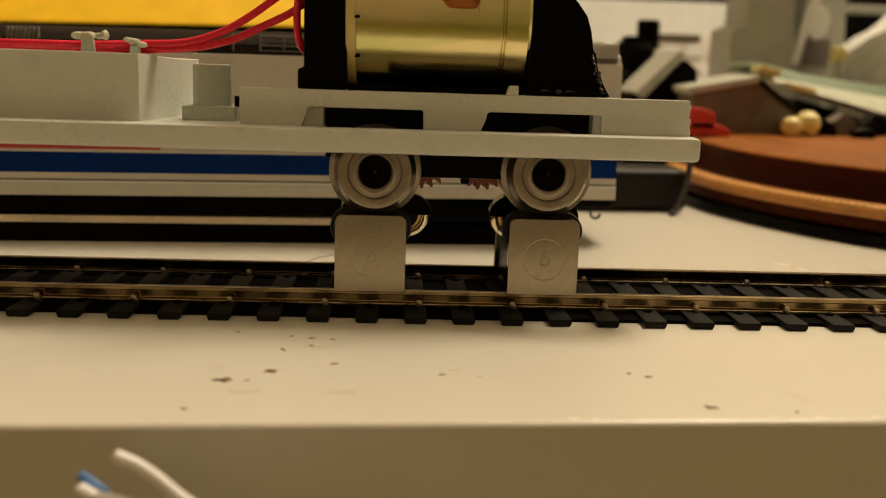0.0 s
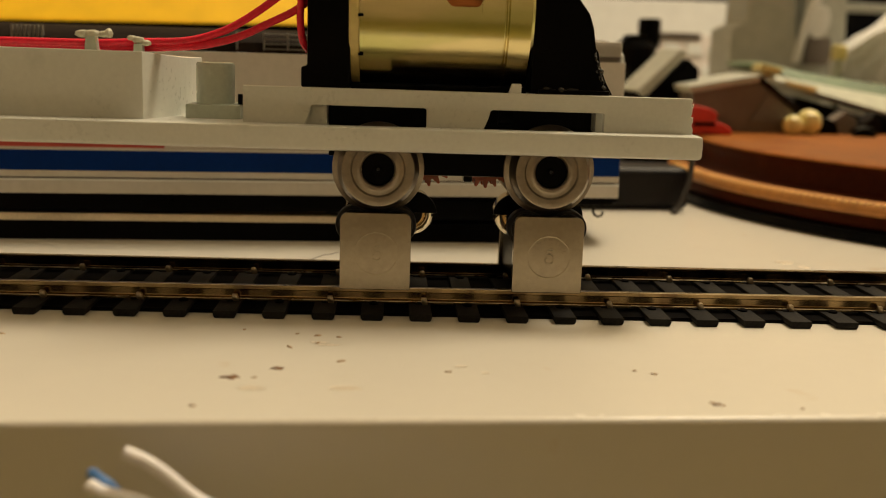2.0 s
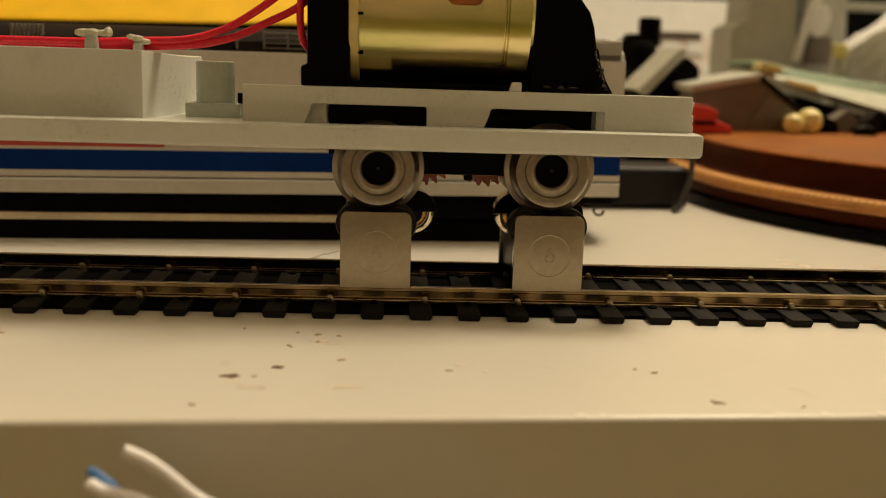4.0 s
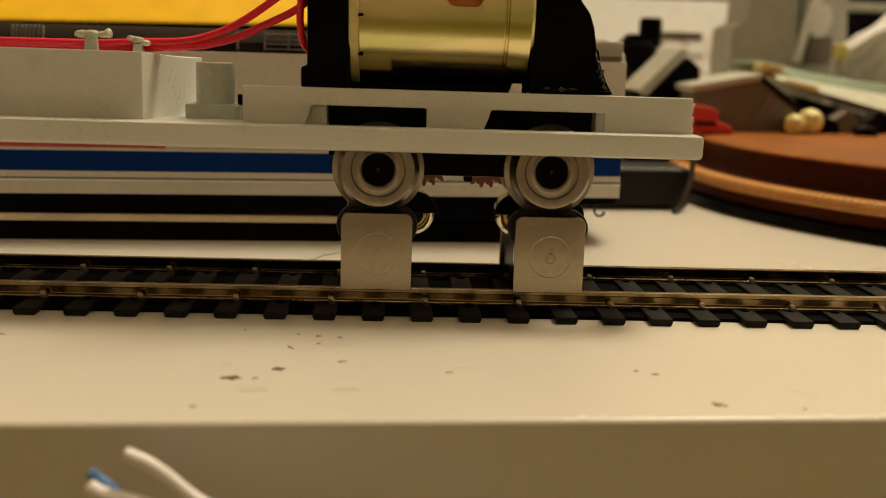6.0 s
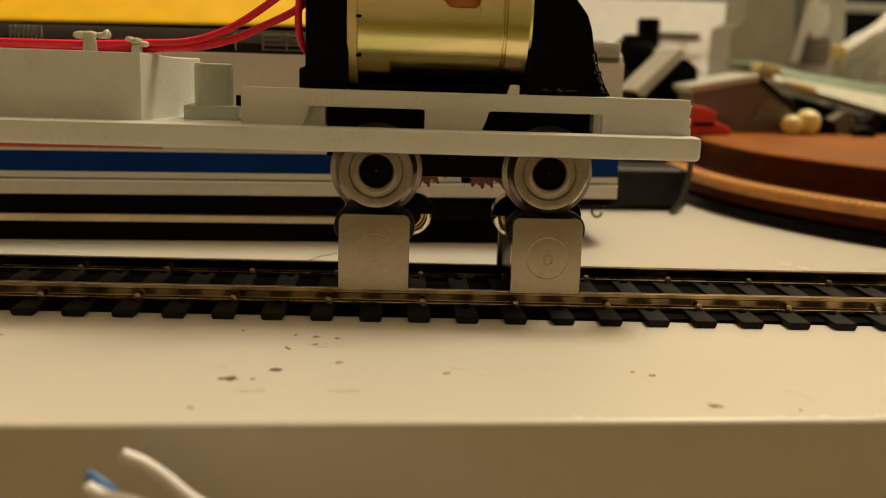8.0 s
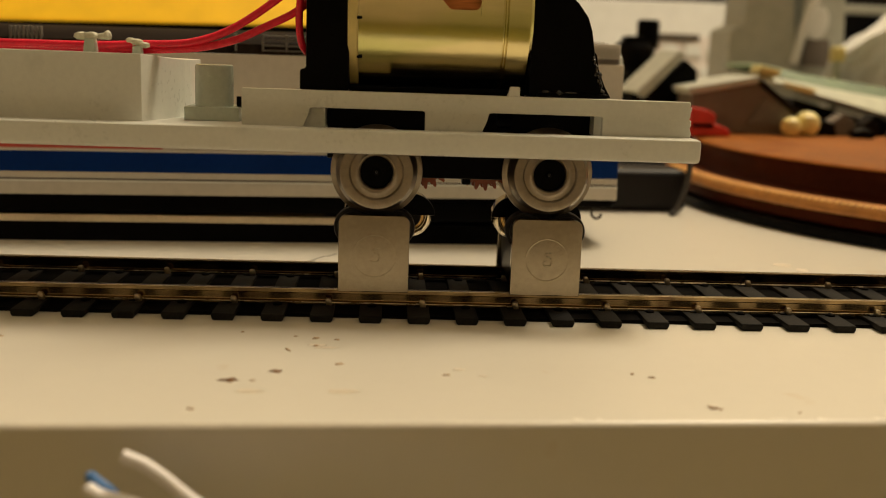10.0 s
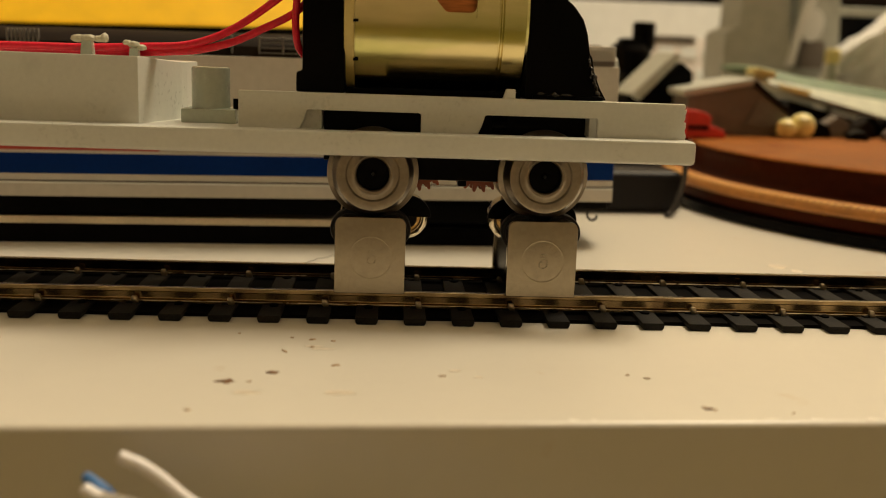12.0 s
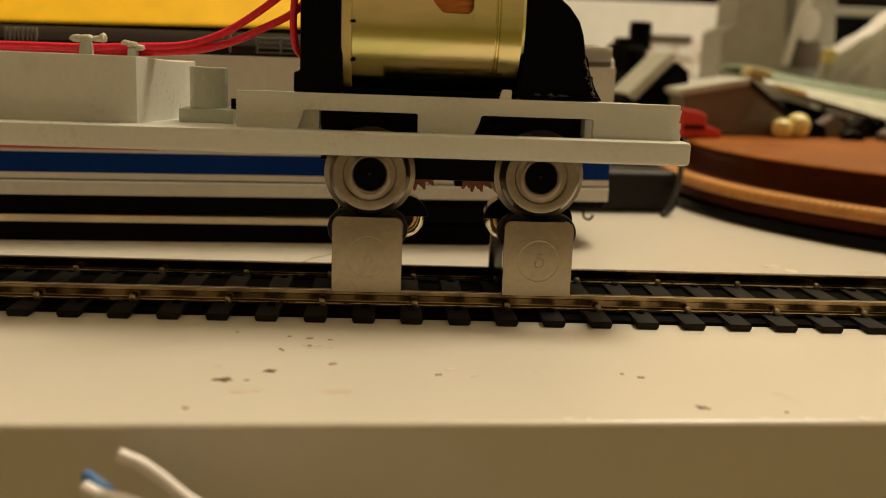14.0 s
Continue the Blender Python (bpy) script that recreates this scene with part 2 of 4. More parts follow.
# ---- room ----
def room():
    wall = 40
    top = 1500
    for name, dims in (("wall_north", (-1400, 1800, 900, 900 + wall, -750, top)), ("wall_south", (-1400, 1800, -2200 - wall, -2200, -750, top)),
                       ("wall_east", (1800, 1800 + wall, -2200, 900, -750, top)), ("wall_west", (-1400 - wall, -1400, -2200, 900, -750, top))):
        tagged(part(name, box(*dims, b=0), M_WALL), "plain warm white painted room wall", "wall", kind="structure")
    tagged(part("ceiling", box(-1440, 1840, -2240, 940, top, top + wall, b=0), M_WALL), "plain warm white painted ceiling", "ceiling", kind="structure")
    tagged(part("floor", box(-1440, 1840, -2240, 940, -750 - wall, -750, b=0), M_FLOOR), "dark brown room floor", "floor", kind="structure")


TABLE_TURN = 2.85


def worktop():
    # the front edge runs at a small angle to the track
    ob = part("worktop", box(-560, 640, -41.9, 620, -32, 0, b=0.7, seg=4), M_TABLE)
    ob.matrix_basis = pose(-0.0245, 0, 0) @ pose(0, 0, 0, 0, 0, TABLE_TURN) @ pose(0, 0.0001, 0)
    tagged(ob, "cream laminate worktop with dirty specks and a worn rounded edge", "worktop", kind="structure")
    leg = box(-20, 20, -20, 20, -750, -32, b=1)
    mesh = as_mesh("worktop_leg", leg, M_TABLE)
    for x, y in ((-520, 0), (590, 0), (-520, 580), (590, 580)):
        share("leg", mesh, ob, pose(x * MM, y * MM, 0))


def dirt():
    spots = [(-48.0, -29.8, 1.25, 0.8), (-43.5, -26.6, 0.85, 0.6), (-36.5, -23.5, 0.6, 0.34), (-45.5, -29.9, 0.4, 0.25), (-39.9, -13.1, 0.6, 0.40), (-49.3, -11.0, 0.2, 0.15), (-42.5, -12.5, 0.3, 0.15), (-39.6, -16.3, 0.35, 0.3),
             (-37.2, -13.6, 0.35, 0.25), (-24.2, -26.9, 0.5, 0.3), (-2.5, -25.4, 0.28, 0.22), (-0.4, -26.6, 0.55, 0.25), (3.75, -36.4, 0.6, 0.35),
             (-50.5, -39.0, 0.4, 0.3), (-42.9, -18.2, 0.75, 0.18), (-78.3, -14.6, 0.6, 0.3), (12.5, -37.5, 0.3, 0.12), (3.3, -36.0, 0.4, 0.16), (4.3, -36.75, 0.35, 0.2)]
    rnd = random.Random(4)
    for x, y, a, b in spots:
        bm = bmesh.new()
        n = 14
        turn = rnd.uniform(-0.1, 0.6) if b != 0.18 else -1.0
        rim, mid = [], []
        for i in range(n):
            t = 2 * math.pi * i / n
            k = rnd.uniform(0.45, 1.25)
            px, py = a * k * math.cos(t), b * k * math.sin(t)
            qx, qy = px * math.cos(turn) - py * math.sin(turn), px * math.sin(turn) + py * math.cos(turn)
            rim.append(bm.verts.new((qx, qy, 0.0)))
            mid.append(bm.verts.new((qx * 0.6, qy * 0.6, 0.06 + 0.08 * rnd.random())))
        for i in range(n):
            j = (i + 1) % n
            bm.faces.new((rim[i], rim[j], mid[j], mid[i]))
        bm.faces.new(mid)
        bm.faces.new(list(reversed(rim)))
        ob = part("dirt_crumb", bm, M_SPECK if a > 0.8 or (x, y) == (3.75, -36.4) else M_DUST)
        ob.matrix_basis = pose(x * MM, y * MM, 0.00002)
        tagged(ob, "dark brown crumb of dirt lying on the worktop" if a > 0.8 else "small pale brown speck of dirt on the worktop", "dirt", group="crumbs on the worktop")
    for x, y, a, b in ((-45.4, -33.4, 1.5, 0.7), (-35.6, -33.0, 1.8, 0.7), (-38.4, -17.0, 1.6, 0.4), (40.4, 39.6, 1.6, 1.8), (42.6, 35.8, 1.0, 1.4), (-22.6, -24.8, 0.7, 0.4), (-39.4, -16.0, 1.2, 0.35), (-20.0, -27.0, 0.5, 0.3)):
        bm = bmesh.new()
        n = 18
        rim = [bm.verts.new((a * rnd.uniform(0.8, 1.15) * math.cos(2 * math.pi * i / n), b * rnd.uniform(0.8, 1.15) * math.sin(2 * math.pi * i / n), 0.02)) for i in range(n)]
        low = [bm.verts.new((v.co.x, v.co.y, 0)) for v in rim]
        bm.faces.new(rim)
        for i in range(n):
            bm.faces.new((rim[i], low[i], low[(i + 1) % n], rim[(i + 1) % n]))
        ob = part("dirt_smear", bm, M_SMEAR)
        ob.matrix_basis = pose(x * MM, y * MM, 0.00001)
        tagged(ob, "faint rust-coloured smear dried on the worktop", "dirt", group="smears on the worktop")
    for x, a, b in ((-11.6, 0.5, 0.3), (-9.4, 0.3, 0.2), (9.5, 0.9, 0.2), (14.2, 0.6, 0.25), (20.5, 0.8, 0.3), (26.0, 1.2, 0.2)):
        y = -41.1 + math.tan(radians(TABLE_TURN)) * (x + 24.5)
        chip = lathe([(0, 0.035), (0.8, 0.03), (1.0, 0.0), (0, 0.0)], (0, 0, 0), "z", 12)
        for v in chip.verts:
            k = 1 + 0.35 * math.sin(3.0 * math.atan2(v.co.y, v.co.x) + x)
            v.co.x, v.co.y = v.co.x * a * k, v.co.y * b * k
        ob = part("edge_chip", chip, M_CHIP)
        ob.matrix_basis = pose(x * MM, y * MM, 0.00001)
        tagged(ob, "pale worn spot along the worktop edge", "wear", group="worn spots on the worktop edge")
    hair = part("fibre", tube([(-45.5, 31.6, 0.1), (-43.9, 33.6, 0.15), (-42.4, 35.6, 0.4), (-41.4, 37.2, 0.2), (-40.0, 40.4, 0.12)], 0.05, 6, 6), M_DARKWIRE)
    tagged(hair, "thin dark fibre lying on the worktop behind the track", "fibre")


# ---- track ----
PITCH = 6.5
RAIL_NEAR, RAIL_FAR = 1.3, 18.7


def track():
    top = empty("model_track")
    tagged(top, "length of black-sleepered model railway track with tarnished rails", "model track")
    for y in (RAIL_NEAR, RAIL_FAR):
        outline = [(-1.0, 1.0), (1.0, 1.0), (1.0, 1.2), (0.26, 1.42), (0.20, 1.55), (0.255, 2.35), (0.5, 2.5), (0.5, 2.9), (0.4, 3.0),
                   (-0.4, 3.0), (-0.5, 2.9), (-0.5, 2.5), (-0.255, 2.35), (-0.20, 1.55), (-0.26, 1.42), (-1.0, 1.2)]
        rail = part("rail", prism([(y + a, z) for a, z in outline], -125, 110, "x"), M_RAIL if y == RAIL_NEAR else M_RAIL_SHADED, top, "tarnished nickel silver rail with brown patches, the far one darkened for shade")
        part("rail_head", box(-125, 110, y - 0.43, y + 0.43, 2.96, 3.04, 0.03, 1), M_BRASS, rail, "polished running surface")
        for s in (-1, 1):
            part("rail_foot", box(-125, 110, y + s * 0.82 - 0.2, y + s * 0.82 + 0.2, 1.18, 1.30, 0.04, 1), M_FOOT, rail, "bright strip along the foot edge")
    # low near-black sheet filling the gaps between the sleepers
    part("gap_sheet", prism([(-3.0, 0.02), (23.0, 0.02), (22.8, 0.5), (-2.9, 0.5)], -125, 110, "x"), M_NEAR_BLACK, top, "flat near-black sheet between the sleepers")
    tie = bmesh.new()
    prism([(-1.3, 0.0), (1.3, 0.0), (1.54, 0.45), (1.5, 1.0), (-1.5, 1.0), (-1.54, 0.45)], -5.6, 25.6, "y", 0.10, bm=tie)
    for y in (RAIL_NEAR, RAIL_FAR):
        for s in (-1, 1):
            box(-0.55, 0.55, y + s * 1.25 - 0.25, y + s * 1.25 + 0.25, 0.95, 1.25, 0.08, 1, bm=tie)
    sleeper = as_mesh("sleeper", tie, M_SLEEPER)
    chair = as_mesh("rail_chair", prism([(-0.30, 0.95), (0.50, 0.95), (0.38, 1.55), (0.22, 1.95), (-0.42, 1.95), (-0.45, 1.5)], -0.32, 0.35, "y", 0.08), M_CHAIR)
    pip = as_mesh("pip", lathe([(0, 0.9), (0.62, 0.9), (0.6, 1.22), (0.42, 1.34), (0, 1.34)], (0, 0, 0), "z", 14), M_NEAR_BLACK)
    for k in range(-18, 17):
        share("sleeper", sleeper, top, pose((-0.75 + PITCH * k) * MM, 0, 0))
        if k % 2 == 0:
            share("rail_chair", chair, top, pose((PITCH * k - 0.1) * MM, 0.0001, 0))
            share("rail_chair", chair, top, pose((PITCH * k + 0.15) * MM, 0.0173, 0))
        else:
            share("pip", pip, top, pose((PITCH * k - 0.6) * MM, -0.0003, 0))
            share("pip", pip, top, pose((PITCH * k - 0.5) * MM, 0.0170, 0))


# ---- roller stands ----
def roller_stand(x, inward):
    """A steel stand across both rails, with a pair of rollers under each wheel; x is its middle."""
    top = empty("roller_stand")
    top.matrix_basis = pose(x * MM, 0, 0)
    # one plate is stamped deeper than the other
    deep = 1 if inward < 0 else 0

    def plate_outline(w, z0, z1, r):
        pts = [(-w, z0), (w, z0)]
        for k in range(7):
            a = math.pi / 2 * k / 6
            pts.append((w - r + r * math.cos(a), z1 - r + r * math.sin(a)))
        for k in range(7):
            a = math.pi / 2 + math.pi / 2 * k / 6
            pts.append((-w + r + r * math.cos(a), z1 - r + r * math.sin(a)))
        return pts
    front = part("front_plate", prism(plate_outline(4.88, 2.88, 13.62, 1.1), 0.25, 1.75, "y", 0.38), M_STEEL, top, "satin steel front plate with a stamped round mark")
    # stamped ring, marks and a curl, as shallow relief
    ring = lathe([(2.80, 0.256), (2.95, 0.242 - 0.008 * deep), (3.05, 0.242 - 0.008 * deep), (3.20, 0.256)], (0.1, 0, 8.0), "y", 48)
    part("stamped_ring", ring, M_STEEL, front)
    marks = bmesh.new()
    for k in range(11):
        a = radians(20 + 14 * k)
        c, s = math.cos(a), math.sin(a)
        own = box(-0.10 - 0.05 * (k % 3 == 1), 0.13, 0.236 - 0.03 * deep, 0.32, -0.30 + 0.12 * (k % 4 == 2), 0.28, 0.004, 1)
        bmesh.ops.rotate(own, verts=own.verts, cent=(0, 0, 0), matrix=Matrix.Rotation(math.pi / 2 - a, 3, "Y"))
        bmesh.ops.translate(own, verts=own.verts, vec=(0.1 + 2.25 * c, 0, 8.0 + 2.25 * s))
        merge(marks, own)
    part("stamped_bars", marks, M_STEEL, front)
    curl = tube([(0.1 + 0.72 * px, 0.345 - 0.03 * deep, 8.0 + 0.85 * pz) for px, pz in ((0.8, 1.2), (-0.1, 1.25), (-0.3, 0.6), (0.4, 0.55), (0.95, 0.0), (0.75, -0.75), (0.0, -1.05), (-0.65, -0.7), (-0.6, -0.15), (-0.1, 0.0))], 0.125, 5, 8)
    part("stamped_curl", curl, M_STEEL, front)
    part("back_plate", prism(plate_outline(4.88, 2.98, 13.62, 1.1), 18.3, 19.8, "y", 0.22), M_STEEL, top)
    part("body", box(-4.3, 4.3, 1.75, 18.3, 3.02, 10.3, 0.2), M_BLACK, top, "dark insulated middle block")
    y0, y1, r, z = 1.9, 4.6, 2.72, 11.65
    for s in (-1, 1):
        spin = part("roller", lathe([(0, y0), (r - 0.7, y0), (r - 0.55, y0 + 0.05), (r - 0.5, y0 + 0.3), (r - 0.1, y0 + 0.35), (r, y0 + 0.6), (r, y1 - 0.6), (r - 0.1, y1 - 0.35),
                                     (r - 0.5, y1 - 0.3), (r - 0.7, y1), (0, y1)], (s * 2.9, 0, z), "y", 40), M_RUBBER, top, "roller with a black rubber tyre")
        part("roller_rim", lathe([(r - 1.2, y0 - 0.06), (r - 0.75, y0 - 0.06), (r - 0.72, y0 + 0.02), (r - 1.23, y0 + 0.02)], (s * 2.9, 0, z), "y", 40, closed=True), M_STEEL, spin, "dull metal roller rim")
    # the far pair, set inwards: polished cones with a groove, round a dark face
    for s in (-1, 1):
        c = (inward * (2.1 + s * 3.0) + (2.1 if inward < 0 else 0.0), 0, 11.7)
        spin = part("roller", lathe([(0, 13.2), (2.42, 13.2), (2.5, 12.5), (2.62, 12.45), (3.28, 13.6), (3.3, 17.2), (2.9, 17.6), (0, 17.6)], c, "y", 56), M_BRASS, top, "polished metal roller with a dark groove")
        part("inner_cone", lathe([(1.55, 12.5), (1.62, 12.3), (2.2, 12.95), (2.3, 13.15), (1.55, 13.15)], c, "y", 48, closed=True), M_BRASS, spin)
        part("face_disc", lathe([(0, 12.2), (1.5, 12.2), (1.58, 12.3), (1.56, 13.2), (0, 13.2)], c, "y", 32), M_RUBBER, spin)
        cap = [(c[0] + 3.7 * math.cos(math.pi * k / 16), c[2] + 0.35 + 3.2 * math.sin(math.pi * k / 16)) for k in range(17)]
        part("roller_guard", prism(cap, 11.3, 12.1, "y", 0.1), M_BLACK, top, "black half-round roller guard")
    for s in (-1, 1):
        part("axle", lathe([(0, 1.0), (0.6, 1.0), (0.6, 18.9), (0, 18.9)], (s * 2.95, 0, 11.65), "y", 16), M_AXLE, top)
    tagged(top, "steel roller test stand sitting astride the model rails", "roller stand", group="roller stands under the wheels")
    return top


# ---- locomotive chassis ----
WHEELS = (-32.9, -9.3)
AXLE_Z = {-32.9: 19.6, -9.3: 19.85}
GEARS = (-26.3, -17.55)
GEAR_Z = 21.1
moving = {}


def lump(blobs, seed):
    """Uneven blobs run together: x, y, z, half length, half height."""
    bm = bmesh.new()
    for x, y, z, a, h in blobs:
        own = bmesh.new()
        bmesh.ops.create_icosphere(own, subdivisions=3, radius=1.0)
        for v in own.verts:
            k = 1 + 0.22 * noise.noise(v.co * 2.1 + Vector((seed, x, 0)))
            v.co = Vector((x + v.co.x * a * k, y + v.co.y * h * 1.1 * k, z + v.co.z * h * k))
        merge(bm, own)
    return bm


def side_beam(y0, y1, slots=True, z1=30.4):
    """The upright side wall of the chassis, with two long slots and a broken end."""
    x0, x1, z0 = -50.8, 9.15, 25.42
    outline = [(x0, z0)]
    if slots:
        for a, b in ((-42.0, -26.6), (-18.2, -2.75)):
            outline += [(a - 0.75, z0), (a - 0.1, 27.0), (a + 0.15, 28.0), (a + 0.5, 28.1), (b - 0.3, 28.1), (b, 27.9), (b, z0)]
    outline += [(x1 + 0.2, z0), (x1 + 0.3, 26.2), (x1 + 0.05, 26.9), (x1 + 0.25, 27.3), (x1 - 0.12, 28.0), (x1 + 0.05, 28.4), (x1 - 0.1, z1 - 0.8), (x1 + 0.02, z1 - 0.15), (x1 - 0.2, z1), (x0, z1)]
    return prism(outline, y0, y1, "y", 0.16)


def wheel(parent, x, near=True):
    s = 1 if near else -1
    y = 0.0 if near else 20.0
    # turned from the outer face inwards: dished face, sloped tread, deep flange
    prof = [(2.2, 0.5), (2.25, -0.15), (2.4, -0.32), (2.62, -0.34), (2.82, -0.2), (3.05, -0.14), (3.5, -0.12), (3.62, -0.3), (3.74, -0.42), (4.7, -0.5), (4.92, -0.42), (5.0, -0.2),
            (5.5, 0.9), (5.62, 1.9), (5.9, 2.1), (6.28, 2.35), (6.34, 2.6), (6.22, 2.85), (5.6, 3.0), (1.2, 3.0)]
    ob = part("wheel", lathe([(r, s * h) for r, h in prof], (0, 0, 0), "y", 72), M_WHEEL, parent, "turned nickel wheel with a deep flange")
    ob.matrix_basis = pose(x * MM, y * MM, AXLE_Z[x] * MM)
    part("hub", lathe([(0, s * 0.55), (0.35, s * 0.5), (0.5, s * 0.75), (2.1, s * 0.8), (2.24, s * 0.6), (2.24, s * 2.5), (0, s * 2.5)], (0, 0, 0), "y", 40), M_BLACK, ob, "recessed black plastic hub")
    part("axle_tip", lathe([(0, s * 0.30), (0.16, s * 0.34), (0.24, s * 0.6), (0, s * 0.62)], (0, 0, 0), "y", 16), M_AXLE, ob)
    return ob


def motor(parent):
    cy, cz, r = 10.0, 41.4, 10.6
    # the can, with a window cut through its wall
    own = bmesh.new()
    steps = 96
    # column positions, and the angle at which the window starts there
    columns = [(-35.7, None), (-34.5, None), (-30, None), (-26, None), (-25.35, 11.0), (-24.6, 5.6), (-23.75, 0.6), (-23.3, 0.0), (-20.5, 0.0), (-20.1, 0.5), (-19.8, 2.0), (-19.65, 4.5), (-19.6, 11.0), (-18.6, None), (-17.5, None), (-16.6, None)]
    grid = []
    for x, start in columns:
        ring = []
        for i in range(steps):
            a = 360 * i / steps
            if start is not None and i <= 9:
                a = start + (33.75 - start) * i / 9
            a = radians(a)
            ring.append(own.verts.new((x, cy - r * math.cos(a), cz + r * math.sin(a))))
        grid.append(ring)
    for k in range(len(columns) - 1):
        for i in range(steps):
            if columns[k][1] is not None and columns[k + 1][1] is not None and i < 9:
                continue
            own.faces.new((grid[k][i], grid[k][(i + 1) % steps], grid[k + 1][(i + 1) % steps], grid[k + 1][i]))
    bmesh.ops.recalc_face_normals(own, faces=own.faces)
    inner = bmesh.ops.extrude_face_region(own, geom=own.faces[:])
    for v in [g for g in inner["geom"] if isinstance(g, bmesh.types.BMVert)]:
        d = Vector((0, v.co.y - cy, v.co.z - cz)).normalized()
        v.co -= d * 0.7
    body = part("motor", own, M_GOLD, parent, "yellow zinc-plated electric motor can with a window")
    part("motor_collar", lathe([(r - 0.7, -16.6), (r - 0.05, -16.6), (r + 0.02, -16.45), (r - 0.12, -16.25), (r - 0.12, -16.1), (r + 0.16, -15.9), (r + 0.2, -13.0), (r - 0.1, -12.6), (r - 3, -12.5)],
                               (0, cy, cz), "x", 96), M_GOLD, body, "gold collar with a bead")
    part("end_ring", lathe([(r - 2, -37.1), (r - 0.1, -37.1), (r + 0.12, -36.95), (r + 0.12, -35.95), (r - 0.05, -35.75), (r - 2, -35.75)], (0, cy, cz), "x", 96), M_ENDRING, body, "dull yellow plastic end ring")
    part("winding", lathe([(0, -35), (8.2, -35), (8.2, -17), (0, -17)], (0, cy, cz), "x", 48), M_COPPER, body, "copper winding behind the window")
    notches = bmesh.new()
    for a in (-38, -8, 17):
        t = radians(a)
        box(-35.9, -35.2, cy - (r + 0.03) * math.cos(t) - 0.3, cy - (r + 0.03) * math.cos(t) + 0.3, cz + r * math.sin(t) - 0.18, cz + r * math.sin(t) + 0.18, 0.05, 1, bm=notches)
    part("crimp_notches", notches, M_BLACK, body)


def chassis():
    top = empty("locomotive_chassis")
    tagged(top, "bare pale grey model locomotive chassis with motor, standing on rollers", "model locomotive")
    # floor frame: side rails with solid ends, open between for the wheels
    fr = bmesh.new()
    prism([(-120, -4.2), (10.15, -4.2), (10.15, 23.0), (4.5, 23.0), (4.5, -1.15), (-43.2, -1.15), (-43.2, 23.0), (-120, 23.0)], 22.42, 25.6, "z", 0.55, bm=fr)
    box(-43.3, 4.6, 21.15, 23.0, 22.42, 25.55, 0.2, bm=fr)
    part("frame", fr, M_GREY, top, "pale grey flat floor frame")
    part("side_wall", side_beam(-1.1, 0.0), M_GREY, top, "pale grey slotted side wall with a rough broken end")
    part("side_wall", side_beam(20.0, 21.1, z1=29.5), M_GREY, top)
    rib = bmesh.new()
    box(-43.6, -39.9, 0.6, 19.5, 25.4, 28.6, 0.15, bm=rib)
    part("cross_rib", rib, M_GREY, top)
    part("cross_rib", box(-3.6, -0.6, 0.6, 19.5, 25.4, 28.6, 0.15), M_GREY, top)
    part("tab", prism([(-15.75, 30.3), (-14.05, 30.3), (-14.05, 31.65), (-15.3, 31.65)], -0.9, 0.0, "y", 0.1), M_GREY, top)
    burr = [(9.15 + 0.12 * math.sin(5.1 * k), -0.55 + 0.4 * math.sin(2.3 * k), 25.9 + 0.36 * k, 0.16 + 0.07 * math.sin(3.7 * k), 0.22 + 0.08 * math.cos(4.9 * k)) for k in range(13)]
    part("broken_edge", lump(burr, 9), M_GREY, top, "rough torn edge of pale plastic")
    crumbs = [(-4.15 + 0.15 * k + 0.12 * math.sin(4.1 * k), 0.75 + 0.15 * math.cos(3.1 * k), 35.6 - 0.45 * k + 0.2 * math.sin(2.7 * k), 0.30 + 0.10 * math.sin(5.3 * k), 0.38 + 0.12 * math.cos(6.1 * k)) for k in range(11)]
    for k, blob in enumerate(crumbs + [(-10.4, 0.3, 31.1, 0.7, 0.35), (-8.6, 0.2, 31.0, 0.6, 0.4), (-6.9, 0.3, 31.0, 0.8, 0.3)]):
        part("glue_crumb", lump([blob], 7 + k), M_GLOSSBLACK, top, "glossy black dried glue")
    # box at the inner end, with a hollow slanting end face
    pts = [(-120, -1.0), (-63.75, -1.0), (-63.25, 0.6), (-62.7, 2.2), (-62.1, 4.0), (-61.5, 6.0), (-60.9, 8.2), (-60.4, 10.4), (-60.1, 12.8), (-60.1, 21), (-120, 21)]
    bx = prism(pts, 25.45, 34.4, "z", 0.12)
    for v in bx.verts:
        if v.co.z > 34.0 and v.co.x > -64.2:
            v.co.z -= 0.22 * (v.co.x + 64.2)
    part("end_box", bx, M_GREY, top, "pale grey plastic box section with a sloping end")
    pin = bmesh.new()
    prism([(-71.6, 34.0), (-69.9, 34.0), (-70.1, 36.1), (-71.4, 36.1)], 0.6, 2.0, "y", 0.15, bm=pin)
    part("wire_post", pin, M_POST, top)
    part("glue_blob", lump([(-71.9, 1.2, 36.35, 0.95, 0.5), (-70.6, 1.1, 36.4, 1.1, 0.5), (-69.2, 1.2, 36.35, 0.8, 0.42), (-68.5, 1.1, 36.5, 0.55, 0.6)], 3), M_GLUE, top, "crusty ivory glue")
    prism([(-65.4, 34.0), (-64.1, 34.0), (-64.2, 35.3), (-65.3, 35.3)], 1.0, 2.2, "y", 0.12, bm=(pin2 := bmesh.new()))
    part("wire_post", pin2, M_POST, top)
    part("glue_blob", lump([(-65.6, 1.5, 36.0, 0.6, 0.35), (-64.8, 1.5, 35.75, 0.8, 0.45), (-63.8, 1.5, 35.4, 0.7, 0.38)], 5), M_GLUE, top, "crusty ivory glue")
